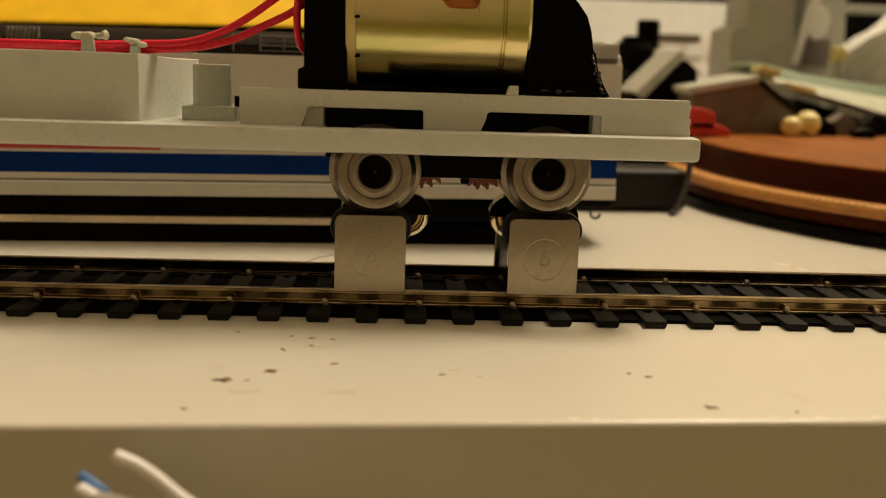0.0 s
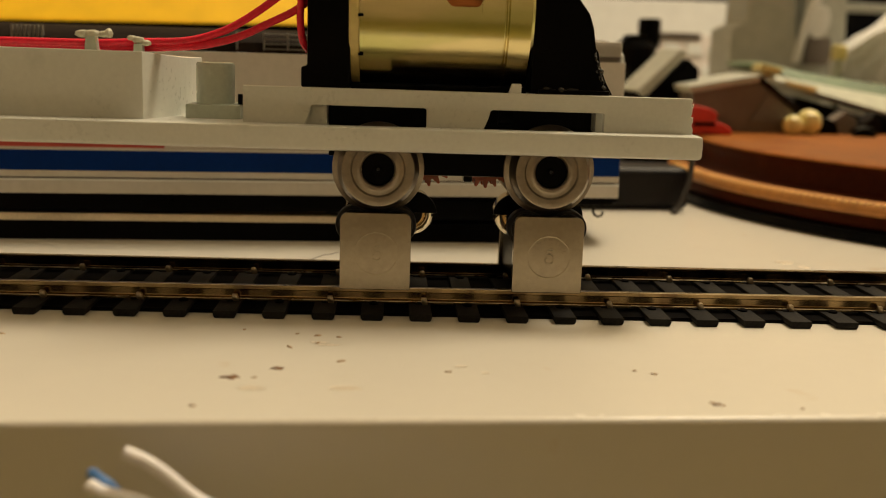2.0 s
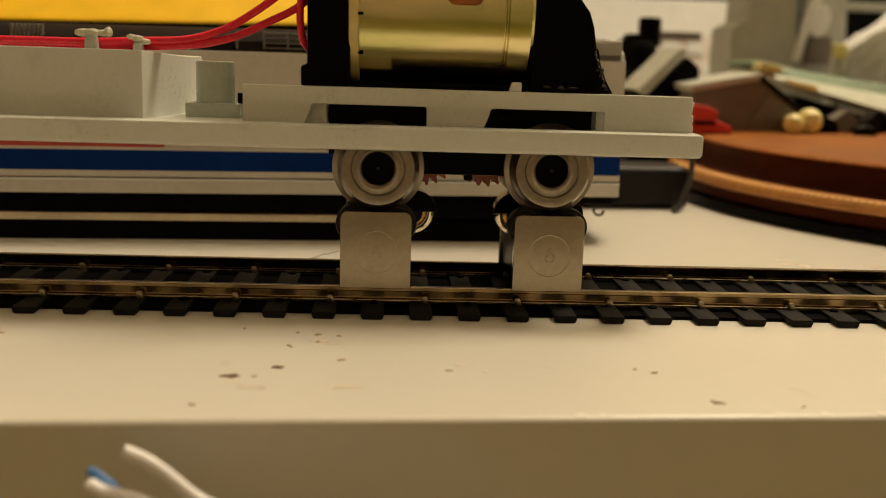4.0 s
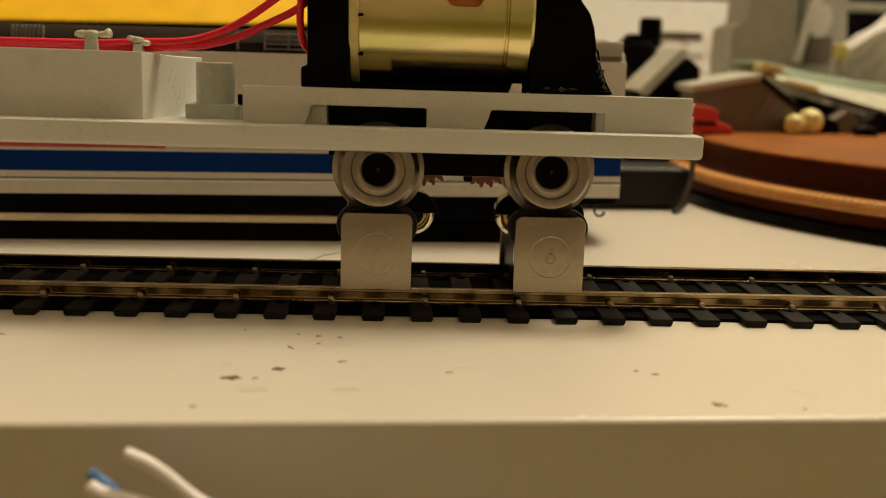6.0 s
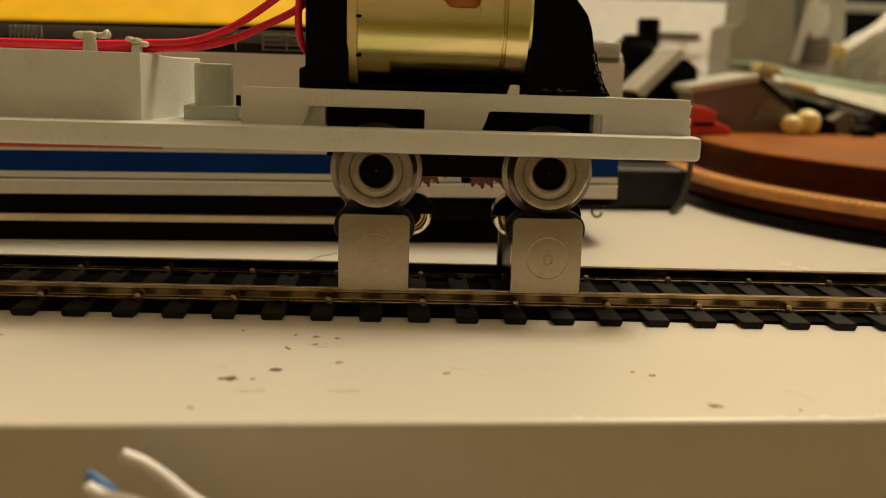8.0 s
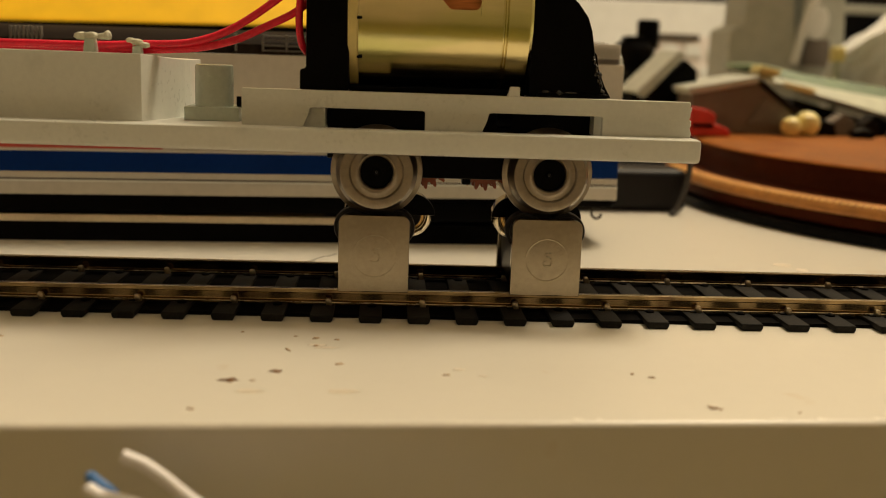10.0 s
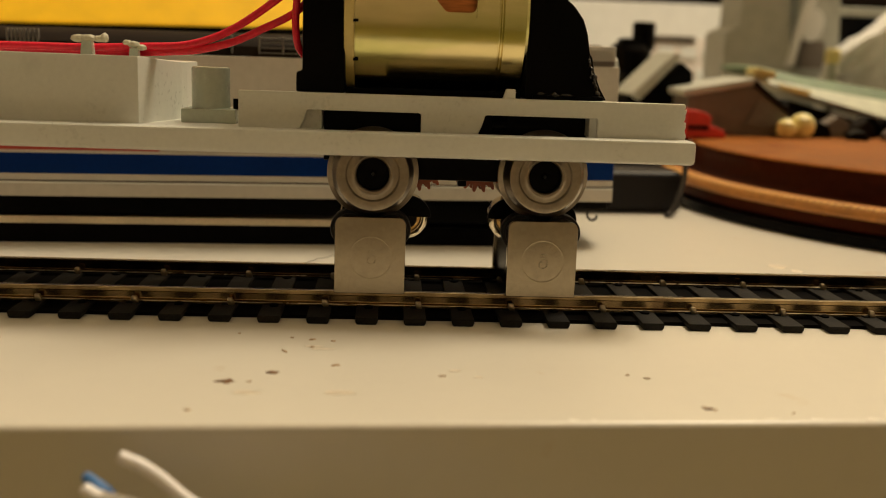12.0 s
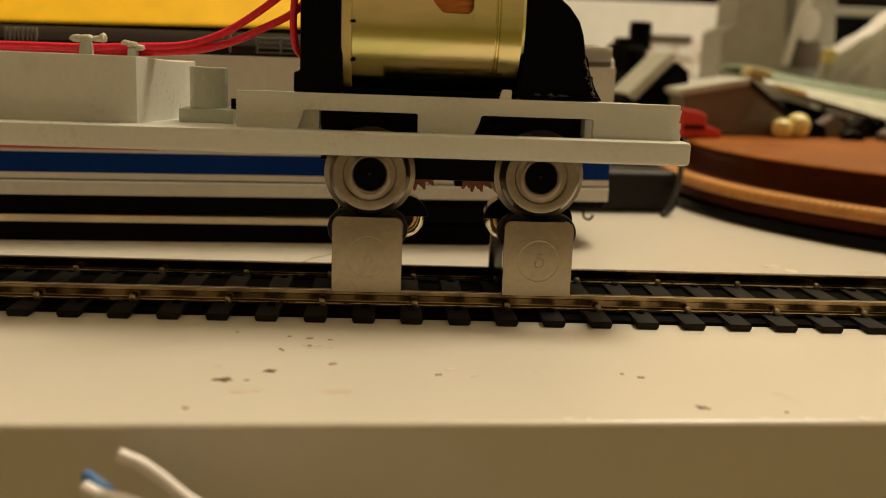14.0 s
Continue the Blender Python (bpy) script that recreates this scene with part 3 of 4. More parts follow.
    # round screw post on its pad
    part("screw_post", lathe([(0, 27.4), (2.62, 27.4), (2.6, 32.8), (2.45, 33.1), (1.2, 33.12), (1.1, 31.5), (0, 31.5)], (-55.6, 6.5, 0), "z", 40), M_POST, top, "round greenish grey screw post")
    part("post_pad", prism([(-59.2, 3.4), (-51.8, 3.4), (-51.6, 10.5), (-59.0, 10.5)], 25.45, 27.5, "z", 0.2), M_POST, top)
    part("peg", lathe([(0, 27.4), (0.6, 27.4), (0.6, 28.9), (0, 28.9)], (-51.9, 6, 0), "z", 12), M_BLACK, top)
    # black gear housing between the wheels
    gh = bmesh.new()
    prism([(-39.8, 21.0), (-27.5, 21.0), (-27.0, 18.6), (-15.3, 18.6), (-14.8, 21.0), (-3.2, 21.0), (-3.2, 30.0), (-39.8, 30.0)], 3.4, 7.4, "y", 0.2, bm=gh)
    prism([(-39.8, 21.0), (-27.5, 21.0), (-27.0, 18.6), (-15.3, 18.6), (-14.8, 21.0), (-3.2, 21.0), (-3.2, 30.0), (-39.8, 30.0)], 12.6, 16.6, "y", 0.2, bm=gh)
    box(-39.5, -3.5, 7.3, 12.7, 27.2, 30.0, 0.1, bm=gh)
    part("gear_housing", gh, M_BLACK, top, "black plastic gear housing")
    part("housing_stub", box(-20.9, -19.7, 5.0, 7.5, 17.6, 18.8, 0.2), M_BLACK, top)
    part("worm_end", lathe([(0, -16.6), (1.1, -16.6), (1.1, -14.6), (0, -14.6)], (0, 3.6, 26.9), "x", 20), M_BLACK, top, "glossy black worm bearing")
    # wheels, axles and gears
    for x in WHEELS:
        moving.setdefault("wheel", []).append((wheel(top, x, True), x, 0.0))
        moving["wheel"].append((wheel(top, x, False), x, 20.0))
        part("axle", lathe([(0, 2.4), (1.0, 2.4), (1.0, 17.6), (0, 17.6)], (x, 0, AXLE_Z[x]), "y", 20), M_AXLE, top)
    for x, off in zip(GEARS, (0.0, 9.0)):
        g = part("gear", gear(4.65, 20, 7.9, 9.6), M_GEAR, top, "red-brown plastic gear")
        moving.setdefault("gear", []).append((g, x, off, 1 if x < -20 else -1))
        g2 = part("gear", gear(4.45, 20, 9.9, 12.0), M_GEAR, top, "red-brown plastic gear")
        moving["gear"].append((g2, x, off + 4.0, 1 if x < -20 else -1))
    motor(top)
    part("motor_cradle", box(-36.95, -12.6, 5.2, 14.8, 29.7, 31.0, 0.2), M_BLACK, top, "black cradle under the motor")
    part("inner_ledge", box(-37.4, -31.4, 0.1, 4.8, 28.7, 30.15, 0.15), M_GREY, top)
    part("inner_ledge", box(-31.3, -13.0, 0.1, 1.9, 28.7, 30.15, 0.15), M_GREY, top)
    # black motor mounts
    lm = bmesh.new()
    prism([(-43.4, 30.35), (-36.9, 30.35), (-36.9, 58), (-42.6, 58), (-42.6, 33.2), (-43.4, 33.0)], 0.8, 19.2, "y", 0.25, bm=lm)
    part("motor_mount", lm, M_BLACK, top, "black plastic motor mount")
    rm = bmesh.new()
    prism([(-12.7, 30.35), (-2.6, 30.35), (-2.8, 31.4), (-3.7, 34.0), (-4.0, 36.6), (-4.45, 39.2), (-5.1, 41.1), (-6.5, 42.9), (-8.6, 44.6), (-12.7, 46.0)], 0.6, 19.4, "y", 0.3, bm=rm)
    part("motor_mount", rm, M_BLACK, top, "black plastic motor mount with a rounded shoulder")
    fin = bmesh.new()
    prism([(-4.2, 30.35), (-0.7, 30.35), (-1.7, 32.0), (-2.6, 34.2), (-3.0, 36.2), (-4.2, 37.6)], 4.0, 6.0, "y", 0.15, bm=fin)
    part("mount_fin", fin, M_BLACK, top)
    part("mount_foot", box(-11.6, -2.0, -0.1, 0.9, 30.42, 31.0, 0.15), M_BLACK, top)
    # red wires from the wire posts to the motor
    part("red_wire", tube([(-122, 2.6, 35.0), (-95, 2.6, 35.05), (-80, 2.4, 35.15), (-71.5, 2.6, 35.2), (-64, 2.7, 35.55), (-58.6, 3.0, 35.9), (-54.2, 3.2, 37.2), (-50.6, 3.4, 39.2), (-46.5, 3.8, 42.2), (-42, 5, 46)], 0.52, 6), M_WIRE, top, "glossy red insulated wire")
    part("red_wire", tube([(-122, 4.2, 34.85), (-90, 4.2, 34.85), (-74, 4.2, 34.8), (-66, 3.6, 34.75), (-61.0, 3.2, 34.95), (-56.5, 3.2, 35.4), (-52.0, 3.4, 36.6), (-48.0, 3.6, 38.5), (-44.4, 4.0, 40.4), (-42.2, 5.2, 42.5), (-41, 7, 45)], 0.52, 6), M_WIRE, top, "glossy red insulated wire")
    part("red_wire", tube([(-43.2, 4, 48), (-43.6, 3.2, 42), (-43.7, 3.0, 39), (-43.4, 3.4, 36.4), (-42.8, 5.0, 35.2)], 0.5, 6), M_WIRE, top, "red wire looped down the mount")
    return top


# ---- model coach behind the track ----
COACH = pose(0, 0.0532, 0, 0, 0, 4.2)
COACH_BODY = COACH @ pose(-0.100, 0, 0, 0, -0.3, 0) @ pose(0.100, 0, 0)


def coach():
    top = empty("model_coach")
    top.matrix_basis = COACH_BODY
    tagged(top, "cream and blue model railway coach with a brown roof", "model coach")
    x0, x1 = -175, 12.6
    D = 31.0

    def shell(z0, z1, inset, name, mat, label="", b=0.15, xe=0.0):
        return part(name, box(x0, x1 - xe, inset, D - inset, z0, z1, b), mat, top, label)
    shell(8.4, 11.1, -0.35, "sill", M_COACH, "cream lower sill")
    shell(11.05, 11.35, 0.1, "sill_groove", M_BLACK)
    shell(11.3, 12.5, -0.2, "lower_band", M_COACH)
    part("bead_line", box(x0, x1, -0.55, 0.5, 10.75, 11.05, 0.1), M_WHITE, top, "thin pale raised bead")
    shell(12.45, 16.2, -0.1, "blue_band", M_BLUE, "deep blue painted waist band")
    shell(16.15, 16.75, -0.2, "cream_line", M_COACH)
    shell(16.7, 34.0, 0.0, "side_wall", M_COACH, "cream coach side")
    part("red_line", box(x0, -72, -0.25, 3, 16.7, 17.9, 0.1), M_REDLINE, top, "thin rust red lining")
    part("red_line", box(-71.9, -30, -0.25, 3, 17.5, 17.9, 0.08), M_REDLINE, top, "faded thin lining")
    # arched roof
    arc = [(0.2, 33.9)]
    for k in range(13):
        a = math.pi * k / 12
        arc.append((D / 2 - (D / 2 - 0.3) * math.cos(a), 34.2 + 4.1 * math.sin(a) ** 0.7))
    arc.append((D - 0.2, 33.9))
    roof = part("roof", prism(arc, x0, x1 - 6.5, "x"), M_ROOF, top, "dull brown arched roof")
    end = part("roof_end", prism([(p[0], 34.0 + (p[1] - 34.0) * 0.97) for p in arc], x1 - 6.5, x1 - 0.9, "x"), M_GREYCARD, top, "grey ribbed roof end")
    part("roof_nose", prism([(1.0 + p[0] * 0.93, 34.0 + (p[1] - 34.0) * 0.7) for p in arc], x1 - 0.95, x1 + 0.1, "x"), M_LIGHTGREY, top)
    ribs = as_mesh("rib", box(-0.13, 0.13, 0.0, 2.6, 35.0, 37.7, 0.06, 1), M_COACH)
    for k in range(12):
        share("rib", ribs, end, pose((x1 - 6.2 + 0.46 * k) * MM, -0.0004, 0))
    slat = as_mesh("slat", box(-0.22, 0.22, 0.0, 0.9, 35.0, 37.8, 0.08, 1), M_GRILLE)
    for k in range(8):
        share("slat", slat, roof, pose((-97.5 + 0.72 * k) * MM, 0.0007, 0))
    bar = as_mesh("grille_bar", box(-4.2, 4.2, 0.0, 0.6, -0.16, 0.16, 0.08, 1), M_GRILLE)
    for z in (34.7, 35.6, 36.5, 37.3):
        share("grille_bar", bar, roof, pose(-0.0500, 0.0004, z * MM))
    post = as_mesh("grille_post", box(-0.2, 0.2, 0.0, 0.6, 34.5, 37.6, 0.08, 1), M_GRILLE)
    for x in (-54.2, -50.0, -45.8, -59.0):
        share("grille_post", post, roof, pose(x * MM, 0.0003, 0))
    # dark running gear
    part("underframe", box(x0, 2.5, 2.0, D - 2, 4.9, 8.1, 0.2), M_BLACK, top, "black underframe")
    part("end_underframe", box(2.4, 12.4, 2.0, D - 2, 6.6, 8.1, 0.2), M_BLACK, top)
    for a, b in ((-36, 4.0), (-170, -120)):
        bogie = part("bogie", box(a, b, 1.6, D - 1.6, 3.5, 7.6, 0.4), M_BLACK, top, "black bogie frame")
        for x in (a - 6, b - 13):
            part("bogie_wheel", lathe([(0, 4.2), (5.0, 4.2), (5.2, 5.0), (5.2, 7.0), (5.8, 7.2), (5.8, 7.8), (0, 7.8)], (x, -1.4, 9.9), "y", 36), M_BLACK, bogie)
    part("buffer_beam", box(12.3, 13.4, 3, D - 3, 7.0, 12.0, 0.2), M_BLACK, top)
    # coupling hook
    part("coupling_hook", tube([(8.6, 3.2, 7.0), (8.6, 2.4, 6.2), (8.6, 2.2, 5.2), (9.3, 2.2, 4.5), (10.2, 2.2, 4.7), (10.5, 2.2, 5.4)], 0.24, 6, 8), M_DARKWIRE, top, "thin bent wire coupling hook")


def coach_track():
    top = empty("display_track")
    top.matrix_basis = COACH
    tagged(top, "black plastic display track under the model coach", "model track")
    part("track_bed", prism([(0.0, 0.0), (31.0, 0.0), (30.4, 3.45), (0.6, 3.45)], -175, 5, "x", 0.2), M_BLACK, top)
    for y in (0.9, 27.4):
        part("rail", box(-175, -39 if y < 5 else 5, y - 0.5, y + 0.5, 3.4, 4.75, 0.15), M_SPIKE, top, "dull metal rail")


# ---- round leather tray ----
def tray():
    top = empty("round_tray")
    cx, cy = 142.7, 121.9
    top.matrix_basis = pose(cx * MM, cy * MM, 0)
    tagged(top, "round tan leather-covered tray with a rolled lip", "tray")
    part("foot_ring", lathe([(0, 0), (98.2, 0), (99.4, 0.5), (99.4, 2.4), (96, 2.9), (0, 3.0)], (0, 0, 0), "z", 160), M_BLACK, top, "black foot ring")
    part("lower_band", lathe([(90, 2.8), (97.2, 2.8), (97.7, 3.3), (97.8, 4.4), (97.4, 5.5), (90, 5.6)], (0, 0, 0), "z", 200), M_LEATHER_SHADED, top, "leather lower band coloured dark for shade")
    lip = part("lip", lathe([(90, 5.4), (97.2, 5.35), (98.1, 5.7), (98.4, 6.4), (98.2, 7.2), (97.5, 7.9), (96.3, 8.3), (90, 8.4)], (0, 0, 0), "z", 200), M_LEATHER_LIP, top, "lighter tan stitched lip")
    # the shade below the pad is put into this wall's colour
    part("wall", lathe([(96.0, 8.2), (92.6, 8.5), (91.0, 9.4), (90.3, 10.8), (90.0, 12.2), (90.2, 13.4), (90.8, 14.2), (91.0, 14.5), (86, 14.6)], (0, 0, 0), "z", 200), M_LEATHER_SHADED, top, "leather hollow side coloured dark for shade")
    part("top_pad", lathe([(86, 14.4), (91.0, 14.45), (91.3, 14.7), (90.9, 15.1), (89.0, 15.45), (84.0, 15.6), (0, 15.6)], (0, 0, 0), "z", 200), M_LEATHER_LIT, top, "glossy leather rounded top in the lit tan tone")
    stitch = as_mesh("stitch", box(-0.62, 0.62, -0.42, 0.42, -0.14, 0.36, 0.12, 1), M_STITCH)
    for k in range(150):
        a = radians(170 + 0.98 * k)
        share("stitch", stitch, lip, pose(97.3 * math.cos(a) * MM, 97.3 * math.sin(a) * MM, 0.00775, 0, 0, math.degrees(a) + 90 + 14))


# ---- clutter further back ----
def clutter():
    def thing(name, bm, mat, label, category, m=None, group=""):
        ob = part(name, bm, mat)
        if m is not None:
            ob.matrix_basis = m
        return tagged(ob, label, category, group)

    # long yellow level lying behind the coach
    def tapered(bm):
        for v in bm.verts:
            if v.co.z > 20:
                v.co.z += 0.0155 * (v.co.x + 100)
        return bm
    level = thing("yellow_bar", tapered(prism([(0, 0), (60, 0), (60, 70), (48, 70), (7.2, 40.3), (7.0, 33.0)], -330, -46, "x", 0.8)), M_YELLOW, "long yellow lacquered bar with a sloping face behind the coach", "bar", pose(0, 0.116, 0, 0, 0, 3.0))
    part("edge_strip", tapered(box(-330, -46.2, 6.0, 7.3, 33.0, 39.9, 0.3)), M_BLACK, level, "black lower edge strip")
    # white panel
    thing("white_board", box(-70, 48, 0, 5, 0, 66.8, 1.0), M_WHITE, "white card board leaning back against a crate", "board", pose(0.095, 0.335, 0.0019, -22, 0, 3))
    # black adjuster
    knob = thing("black_clamp", lathe([(0, 0), (9, 0), (9, 4), (4, 6), (4, 30), (6.6, 32), (6.8, 39), (5.6, 41), (0, 41)], (0, 0, 0), "z", 32), M_BLACK, "black plastic clamp with a knob on top", "clamp", pose(0.0488, 0.20, 0))
    part("clamp_arm", box(-4, 6, -4, 4, 35, 43, 1.2), M_BLACK, knob)
    part("clamp_knob", lathe([(0, 39), (3.7, 39), (3.7, 47.5), (3.2, 48.3), (0, 48.3)], (4.2, 0, 0), "z", 28), M_BLACK, knob, "black knob")
    wedge = thing("grey_wedge", prism([(-12, 26), (1, 38.8), (3.2, 37.2), (-9.2, 24)], -8, 8, "y", 0.8), M_LIGHTGREY, "pale grey moulded wedge part on a dark block", "model part", pose(0.0515, 0.170, 0, 0, 0, 8))
    part("dark_block", prism([(-14, 0), (9, 0), (8, 33), (4, 36), (-8, 24.5), (-12, 26)], -6, 9, "y", 0.8), M_BLACK, wedge, "dark block under the wedge")
    # pinkish box with panels
    carton = thing("parts_box", prism([(0, 0), (26, 0), (26, 46), (19, 46)], -17, 17.4, "x", 0.8), M_PINKWHITE, "pinkish white parts box with a sloping front and raised panels", "box", pose(0.0985, 0.284, 0, 0, 0, 4))
    slope = math.degrees(math.atan2(19, 46))
    for x, z in ((-13, 40), (-3, 40), (7, 39), (-9, 31), (3, 30)):
        panel = part("panel", box(x, x + 7, -0.9, 0.4, z, z + 5.4, 0.4), M_WHITE, carton)
        panel.matrix_basis = pose(0, 0, 0, -slope, 0, 0)
    part("lid_rim", box(-17.5, 4.0, 17.2, 26.5, 43.8, 46.6, 0.5), M_GREYCARD, carton, "brown lid edge")
    # grey casting
    cast = thing("grey_casting", prism([(-25, 0), (14, 0), (1.9, 36.5), (-0.4, 59.4), (0.2, 76), (-19.2, 76), (-19.6, 50.4), (-25, 48.0)], 0, 26, "y", 1.0), M_LIGHTGREY, "light grey moulded housing standing on edge", "model part", pose(0.1254, 0.260, 0.0))
    part("rib", prism([(-0.6, 35.6), (2.2, 35.6), (5.2, 50.2), (9.4, 62), (5.6, 62), (2.2, 50.0)], -3.0, 0.5, "y", 0.6), M_WHITE, cast, "pale upright rib")
    dome = []
    for k in range(24):
        a = 2 * math.pi * k / 24
        dome.append((8.9 + 4.3 * math.cos(a) + 0.6 * math.sin(a), 51.6 + 6.4 * math.sin(a)))
    part("dome", prism(dome, -2.0, 6.0, "y", 1.2), M_WHITE, cast, "pale rounded boss")
    part("recess", prism([(4.6, 35), (15.8, 35), (14.6, 45.6), (5.4, 45.6)], -1.0, 10, "y", 0.5), M_GREYCARD, cast)
    part("side_flange", prism([(3.0, 0), (24, 0), (22, 41), (20.6, 62), (20.8, 76), (4.5, 76), (3.6, 36)], 2, 24, "y", 0.8), M_LIGHTGREY, cast)
    # black box with a pale lid beyond the casting
    bin_ = thing("black_box", box(0, 80, 0, 30, 0, 57.6, 1.0), M_BLACK, "black box with a pale lid behind the packing film", "box", pose(0.1632, 0.300, 0))
    part("lid", box(-1.5, 81.5, -1.5, 31.5, 57.7, 61.4, 0.6), M_LIGHTGREY, bin_, "pale grey lid")
    # half-built roof lying in the tray
    card = thing("model_roof", prism([(-32, 0), (-2, 0), (-2.6, 6.4), (-14, 14.4), (-33, 10.8)], 0, 22, "y", 0.5), M_GREYCARD, "brown grey card model roof lying in the tray", "model part", pose(0.0872, 0.150, 0.0156))
    part("roof_top", prism([(-34.2, 10.7), (-14.6, 14.5), (-14.4, 16.5), (-35.0, 12.6)], -2.5, 24, "y", 0.4), M_LIGHTGREY, card, "pale roof sheet")
    part("roof_slope", prism([(-14.5, 14.6), (1.0, 3.4), (2.0, 4.3), (-14.2, 16.3)], -1.0, 24, "y", 0.3), M_ROOF, card, "dark roof slope")
    part("sticker", prism([(-16, 3), (-5.5, 2.4), (-5.0, 7.0), (-12, 10.8)], -0.8, 0.4, "y", 0.2), M_GRILLE, card, "worn grey patch")
    # red part
    red = thing("red_part", prism([(-6, 0), (5.8, 0), (5.4, 1.9), (2.6, 3.2), (1.0, 3.3), (1.5, 5.8), (-1.0, 7.2), (-6, 7.9)], 0, 7, "y", 0.7), M_RED, "small bright red plastic part lying in the tray", "model part", pose(0.0562, 0.136, 0.0156))
    part("slot", box(-5.4, 0.6, -0.5, 0.5, 2.3, 3.4, 0.3), M_BLACK, red)
    # yellow beads
    for x, y, r in ((0.0877, 0.148, 3.7), (0.0822, 0.1455, 2.9)):
        thing("bead", lathe([(0, 0), (r * 0.55, 0.2), (r * 0.9, r * 0.45), (r, r * 0.95), (r * 0.85, r * 1.5), (r * 0.45, r * 1.85), (0, r * 1.95)], (0, 0, 0), "z", 32), M_IVORY,
              "pale yellow rounded plastic bead lying in the tray", "bead", pose(x, y, 0.0156), group="yellow beads")
    # dark odds and ends in the tray
    rnd = random.Random(11)
    for k in range(16):
        x = 94 + 2.6 * k + rnd.uniform(-1, 1)
        h = rnd.uniform(2.5, 6.5)
        w = rnd.uniform(1.6, 4.5)
        mat = (M_BLACK, M_ROOF, M_BLACK, M_GREYCARD, M_BLACK)[k % 5]
        thing("scrap_part", prism([(-w, 0), (w, 0), (w * 0.8, h * 0.7), (0, h), (-w * 0.9, h * 0.6)], -2.5, 2.5, "y", 0.3), mat, "small dark plastic scrap lying in the tray", "model part",
              pose(x * MM, (150 + rnd.uniform(-4, 12)) * MM, 0.0156, 0, 0, rnd.uniform(-30, 30)), group="dark scraps in the tray")
    # pale green plank slanting down over a dark box
    def leaning(bm):
        for v in bm.verts:
            v.co.y += 1.3 * (v.co.z + 0.14 * v.co.x + 6)
        return bm
    plank = thing("green_baseplate", leaning(prism([(-43.5, 4.4), (-39, 5.0), (-24, 2.0), (0, -0.9), (60, -8), (60, -12.5), (0, -4.6), (-24, -1.2), (-42, 3.0)], 4, 30, "y", 0.4)), M_GREEN, "green model base plate propped at a slant on a box", "base plate", pose(0.131, 0.190, 0.0305))
    part("pale_edge", leaning(prism([(-43, 1.9), (-24, -1.3), (0, -4.7), (60, -12.6), (60, -21), (0, -10.4), (-27, -3.6), (-42.5, 0.6)], 0, 26, "y", 0.4)), M_PALEGREEN, plank, "pale greenish board")
    part("yellow_tab", prism([(-44.6, 2.0), (-37.5, 1.4), (-37.0, 3.2), (-43.6, 4.6)], -3.0, 6, "y", 0.3), M_IVORY, plank, "yellow tab")
    part("yellow_strip", prism([(-35, -0.6), (-24, -2.6), (-26, -4.2), (-34, -2.2)], -1.6, 0.6, "y", 0.2), M_IVORY, plank, "yellowed strip of tape")
    thing("dark_box", prism([(-28, 0), (60, 0), (60, 7.0), (0, 18.0), (-26, 24.5)], 6, 34, "y", 0.5), M_BLACK, "black wedge-shaped box under the base plate", "box", pose(0.131, 0.196, 0))
    # crumpled film
    bm = bmesh.new()
    nx, nz = 26, 18
    grid = [[bm.verts.new((100 * i / nx, rnd.uniform(-1.5, 1.5) + 8 * math.sin(math.pi * j / nz), (39.5 + 26 * min(1, i / 9)) * j / nz + rnd.uniform(-0.8, 0.8)))
             for j in range(nz + 1)] for i in range(nx + 1)]
    for i in range(nx):
        for j in range(nz):
            bm.faces.new((grid[i][j], grid[i + 1][j], grid[i + 1][j + 1], grid[i][j + 1]))
    back = bmesh.ops.extrude_face_region(bm, geom=bm.faces[:])
    bmesh.ops.translate(bm, verts=[g for g in back["geom"] if isinstance(g, bmesh.types.BMVert)], vec=(0, 14, 0))
    thing("bubble_film", bm, M_FILM, "crumpled translucent white packing film", "packing", pose(0.1375, 0.236, 0.001))
    clip = thing("yellow_clip", box(-1.2, 1.2, -2, 2, 0, 38, 0.5), M_LIGHTGREY, "slim grey clip with a yellow tip standing upright", "clip", pose(0.1315, 0.232, 0))
    part("clip_tip", box(-2.2, 2.4, -2.4, 2.4, 37, 42.5, 0.9), M_IVORY, clip, "yellow tip")
    # dark crate behind
    thing("dark_crate", box(-170, 200, 0, 30, 0, 110, 1.5), M_ROOF, "dark storage crate behind the clutter", "crate", pose(0.19, 0.40, 0))
    thing("black_case", box(-16, 18, 0, 14, 0, 10.2, 2.0, 3), M_RUBBER, "low black case behind the coach", "case", pose(0.0225, 0.098, 0, 0, 0, 5))
    thing("dark_tin", box(-14, 9, 0, 20, 0, 28.4, 1.5), M_BLACK, "dull black tin behind the coach", "tin", pose(0.0635, 0.226, 0, 0, 0, 5))
    # thin dark cable hanging down beside the tray
    thing("thin_cable", tube([(40.9, 103, 15.5), (40.6, 101, 14.5), (40.0, 99, 12.5), (39.2, 97, 8), (37.4, 95, 3.6), (35.8, 94, 1.0), (34.6, 93.4, 0.72)], 0.7, 8, 8), M_DARKWIRE, "thin dark cable lying on the worktop", "cable")
    # pale panel further behind the coach
    thing("pale_case", box(-330, 40, 0, 40, 0, 58, 2), M_GREYCARD, "dull brown case behind the yellow bar", "case", pose(0, 0.29, 0))


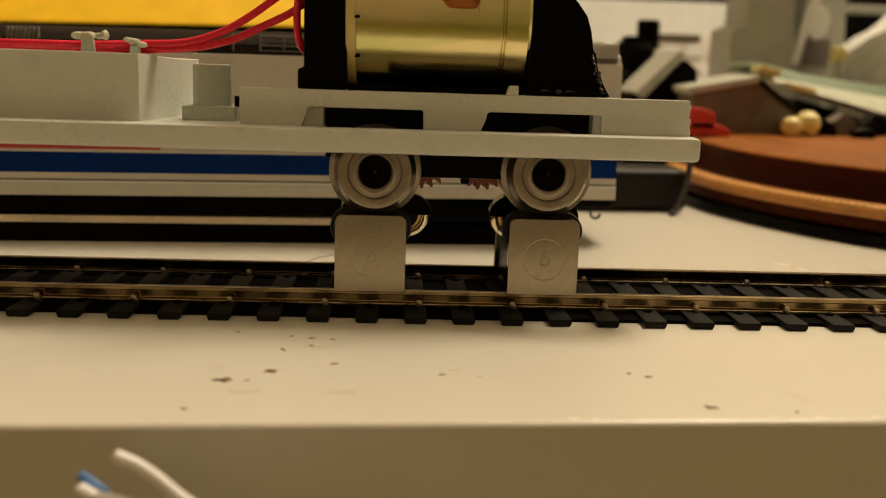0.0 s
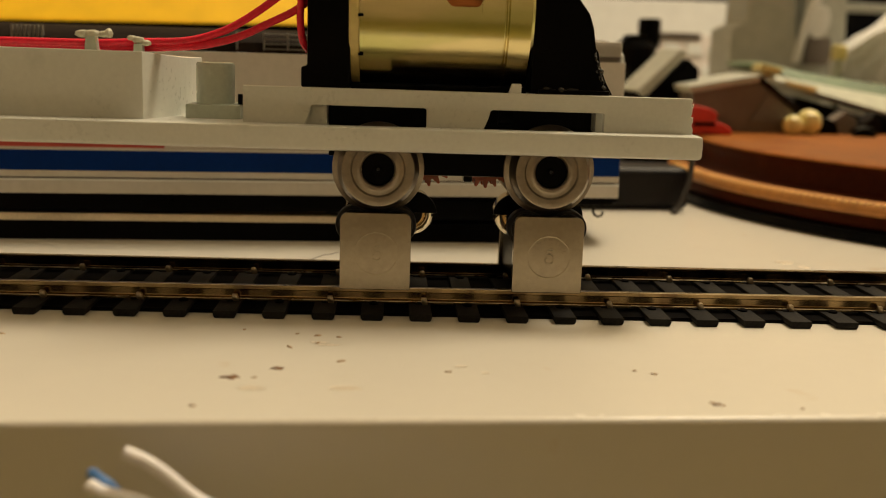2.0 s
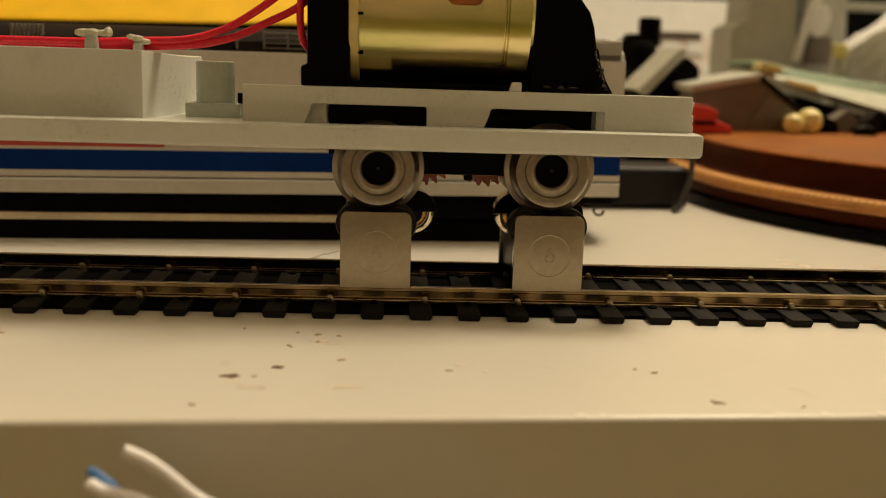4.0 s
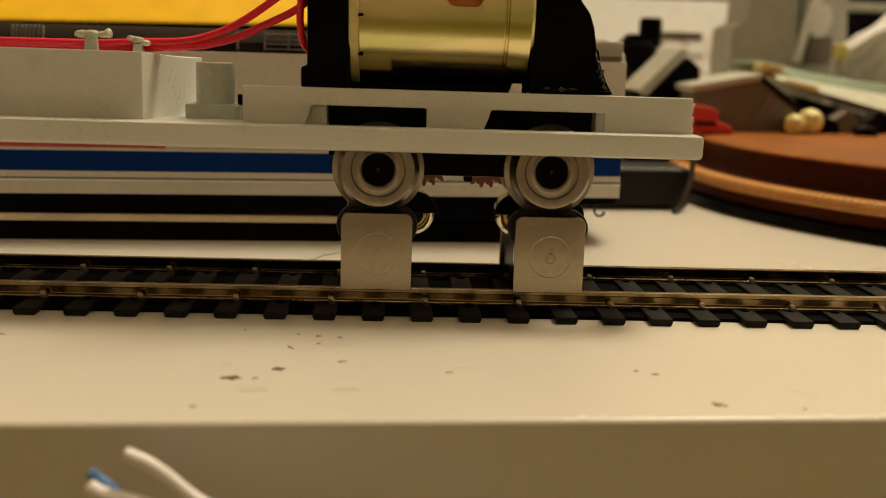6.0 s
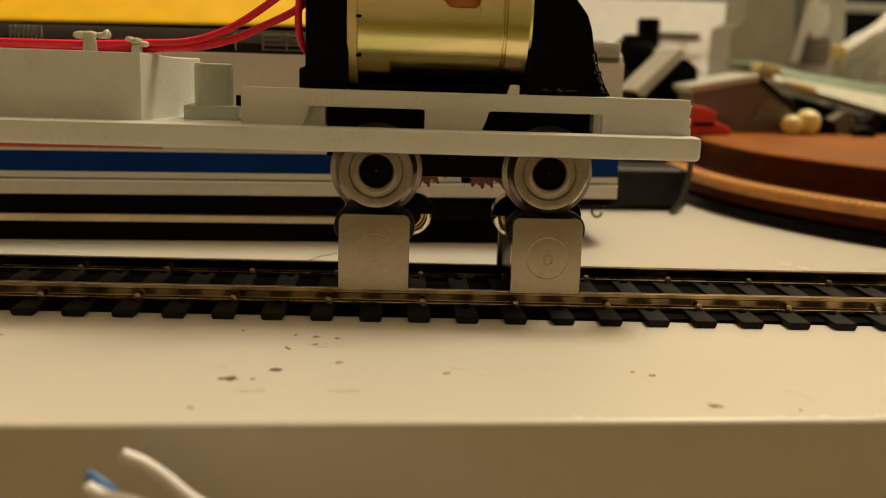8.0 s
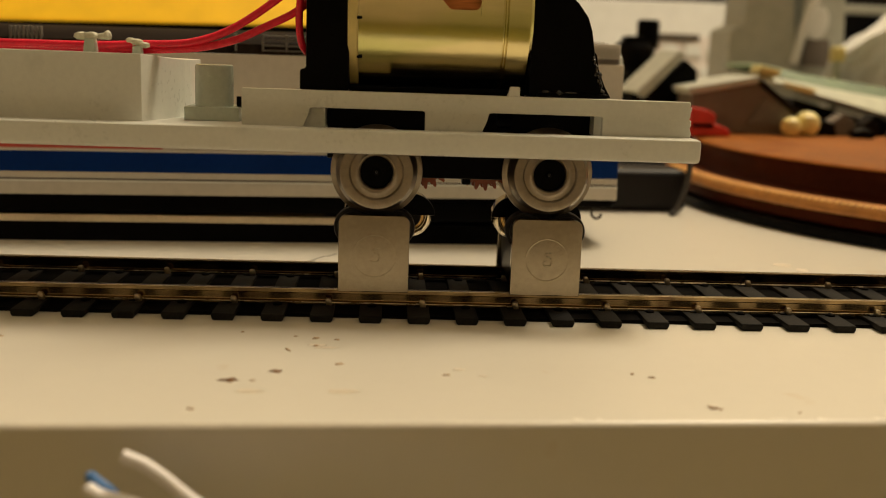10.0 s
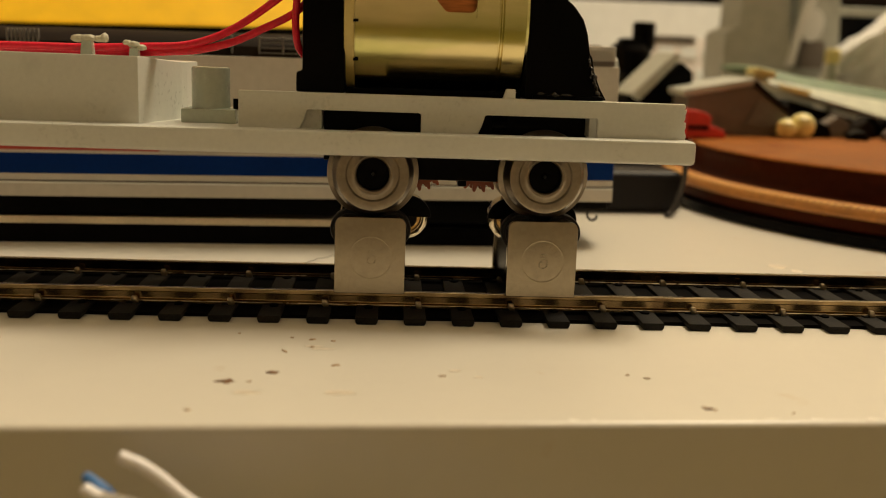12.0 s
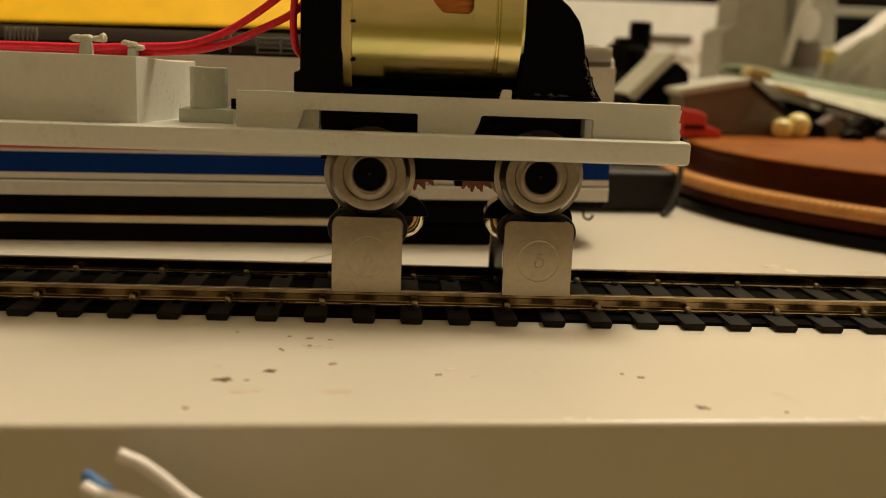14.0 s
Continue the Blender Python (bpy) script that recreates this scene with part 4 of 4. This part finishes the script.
def loose_cable():
    top = empty("loose_cable")
    tagged(top, "loose white and blue wire ends in front of the worktop", "cable")
    part("white_wire", tube([(-54.45, -50, -0.3), (-53.9, -50, -0.6), (-52.65, -50, -1.15), (-51.5, -50.1, -1.85), (-50.4, -50.2, -2.65), (-49.1, -50.4, -3.7), (-47.9, -50.6, -4.55), (-46.2, -51.0, -5.2), (-42, -52.4, -6.0), (-30, -56, -8.2), (-18, -60, -14), (-12, -64, -40)], 0.61, 8, 16,
                            taper=lambda t: 0.86 + 0.14 * min(1, t * 14)), M_WHITEWIRE, top, "white insulated wire")
    part("white_wire", tube([(-57.4, -50.7, -2.9), (-57.0, -50.8, -3.45), (-56.1, -50.8, -3.95), (-54.4, -50.9, -4.35), (-52.6, -51.0, -4.8), (-49, -51.4, -6.3), (-44, -53, -7.8), (-33, -57, -9.4), (-20, -61, -15), (-13, -65, -40)], 0.67, 8, 16,
                            taper=lambda t: 0.62 + 0.38 * min(1, t * 16)), M_WHITEWIRE, top, "white insulated wire")
    part("blue_wire", tube([(-57.6, -49.9, -2.1), (-57.2, -49.9, -2.55), (-56.5, -49.9, -3.1), (-55.6, -50.0, -3.75), (-54.2, -50.2, -5.2), (-51, -50.4, -6.8), (-45, -52.2, -8.8), (-34, -56.2, -10.4), (-20, -60, -16), (-13, -64, -40)], 0.50, 8, 16,
                           taper=lambda t: 0.3 + 0.7 * min(1, t * 18)), M_BLUEWIRE, top, "blue insulated wire")


room()
worktop()
track()
stand_a = roller_stand(-33.05, 1)
stand_b = roller_stand(-9.1, -1)
CHASSIS = chassis()
coach_track()
coach()
tray()
clutter()
loose_cable()
dirt()


# ---- motion ----
def motions():
    # the chassis creeps a fraction of a millimetre on its rollers
    walk(CHASSIS, [(t, pose(dx * MM, 0, 0)) for t, dx in ((0, 0.29), (0.5, 0.11), (1.0, 0.02), (1.5, 0.05), (2.0, 0.02), (2.5, -0.03), (3.0, 0.0), (5.5, -0.01), (6.0, -0.10), (6.5, -0.02),
                                                          (7.0, -0.08), (7.5, -0.06), (8.0, -0.03), (10.5, 0.01), (12.0, 0.02), (14.0, -0.01))])
    # turn of the gears in degrees; the wheels follow
    turn = ((0, 0), (0.5, 0.5), (0.9, 9.0), (1.5, 9.5), (3.0, 11.0), (5.5, 19.0), (6.5, 20.0), (8.0, 25.0), (11.0, 33.0), (12.5, 36.0), (14.0, 38.0))
    for ob, x, off, s in moving["gear"]:
        walk(ob, [(t, pose(x * MM, 0, GEAR_Z * MM, 0, off + s * a, 0)) for t, a in turn])
    for ob, x, y in moving["wheel"]:
        walk(ob, [(t, pose(x * MM, y * MM, AXLE_Z[x] * MM, 0, -0.8 * a, 0)) for t, a in turn])


motions()
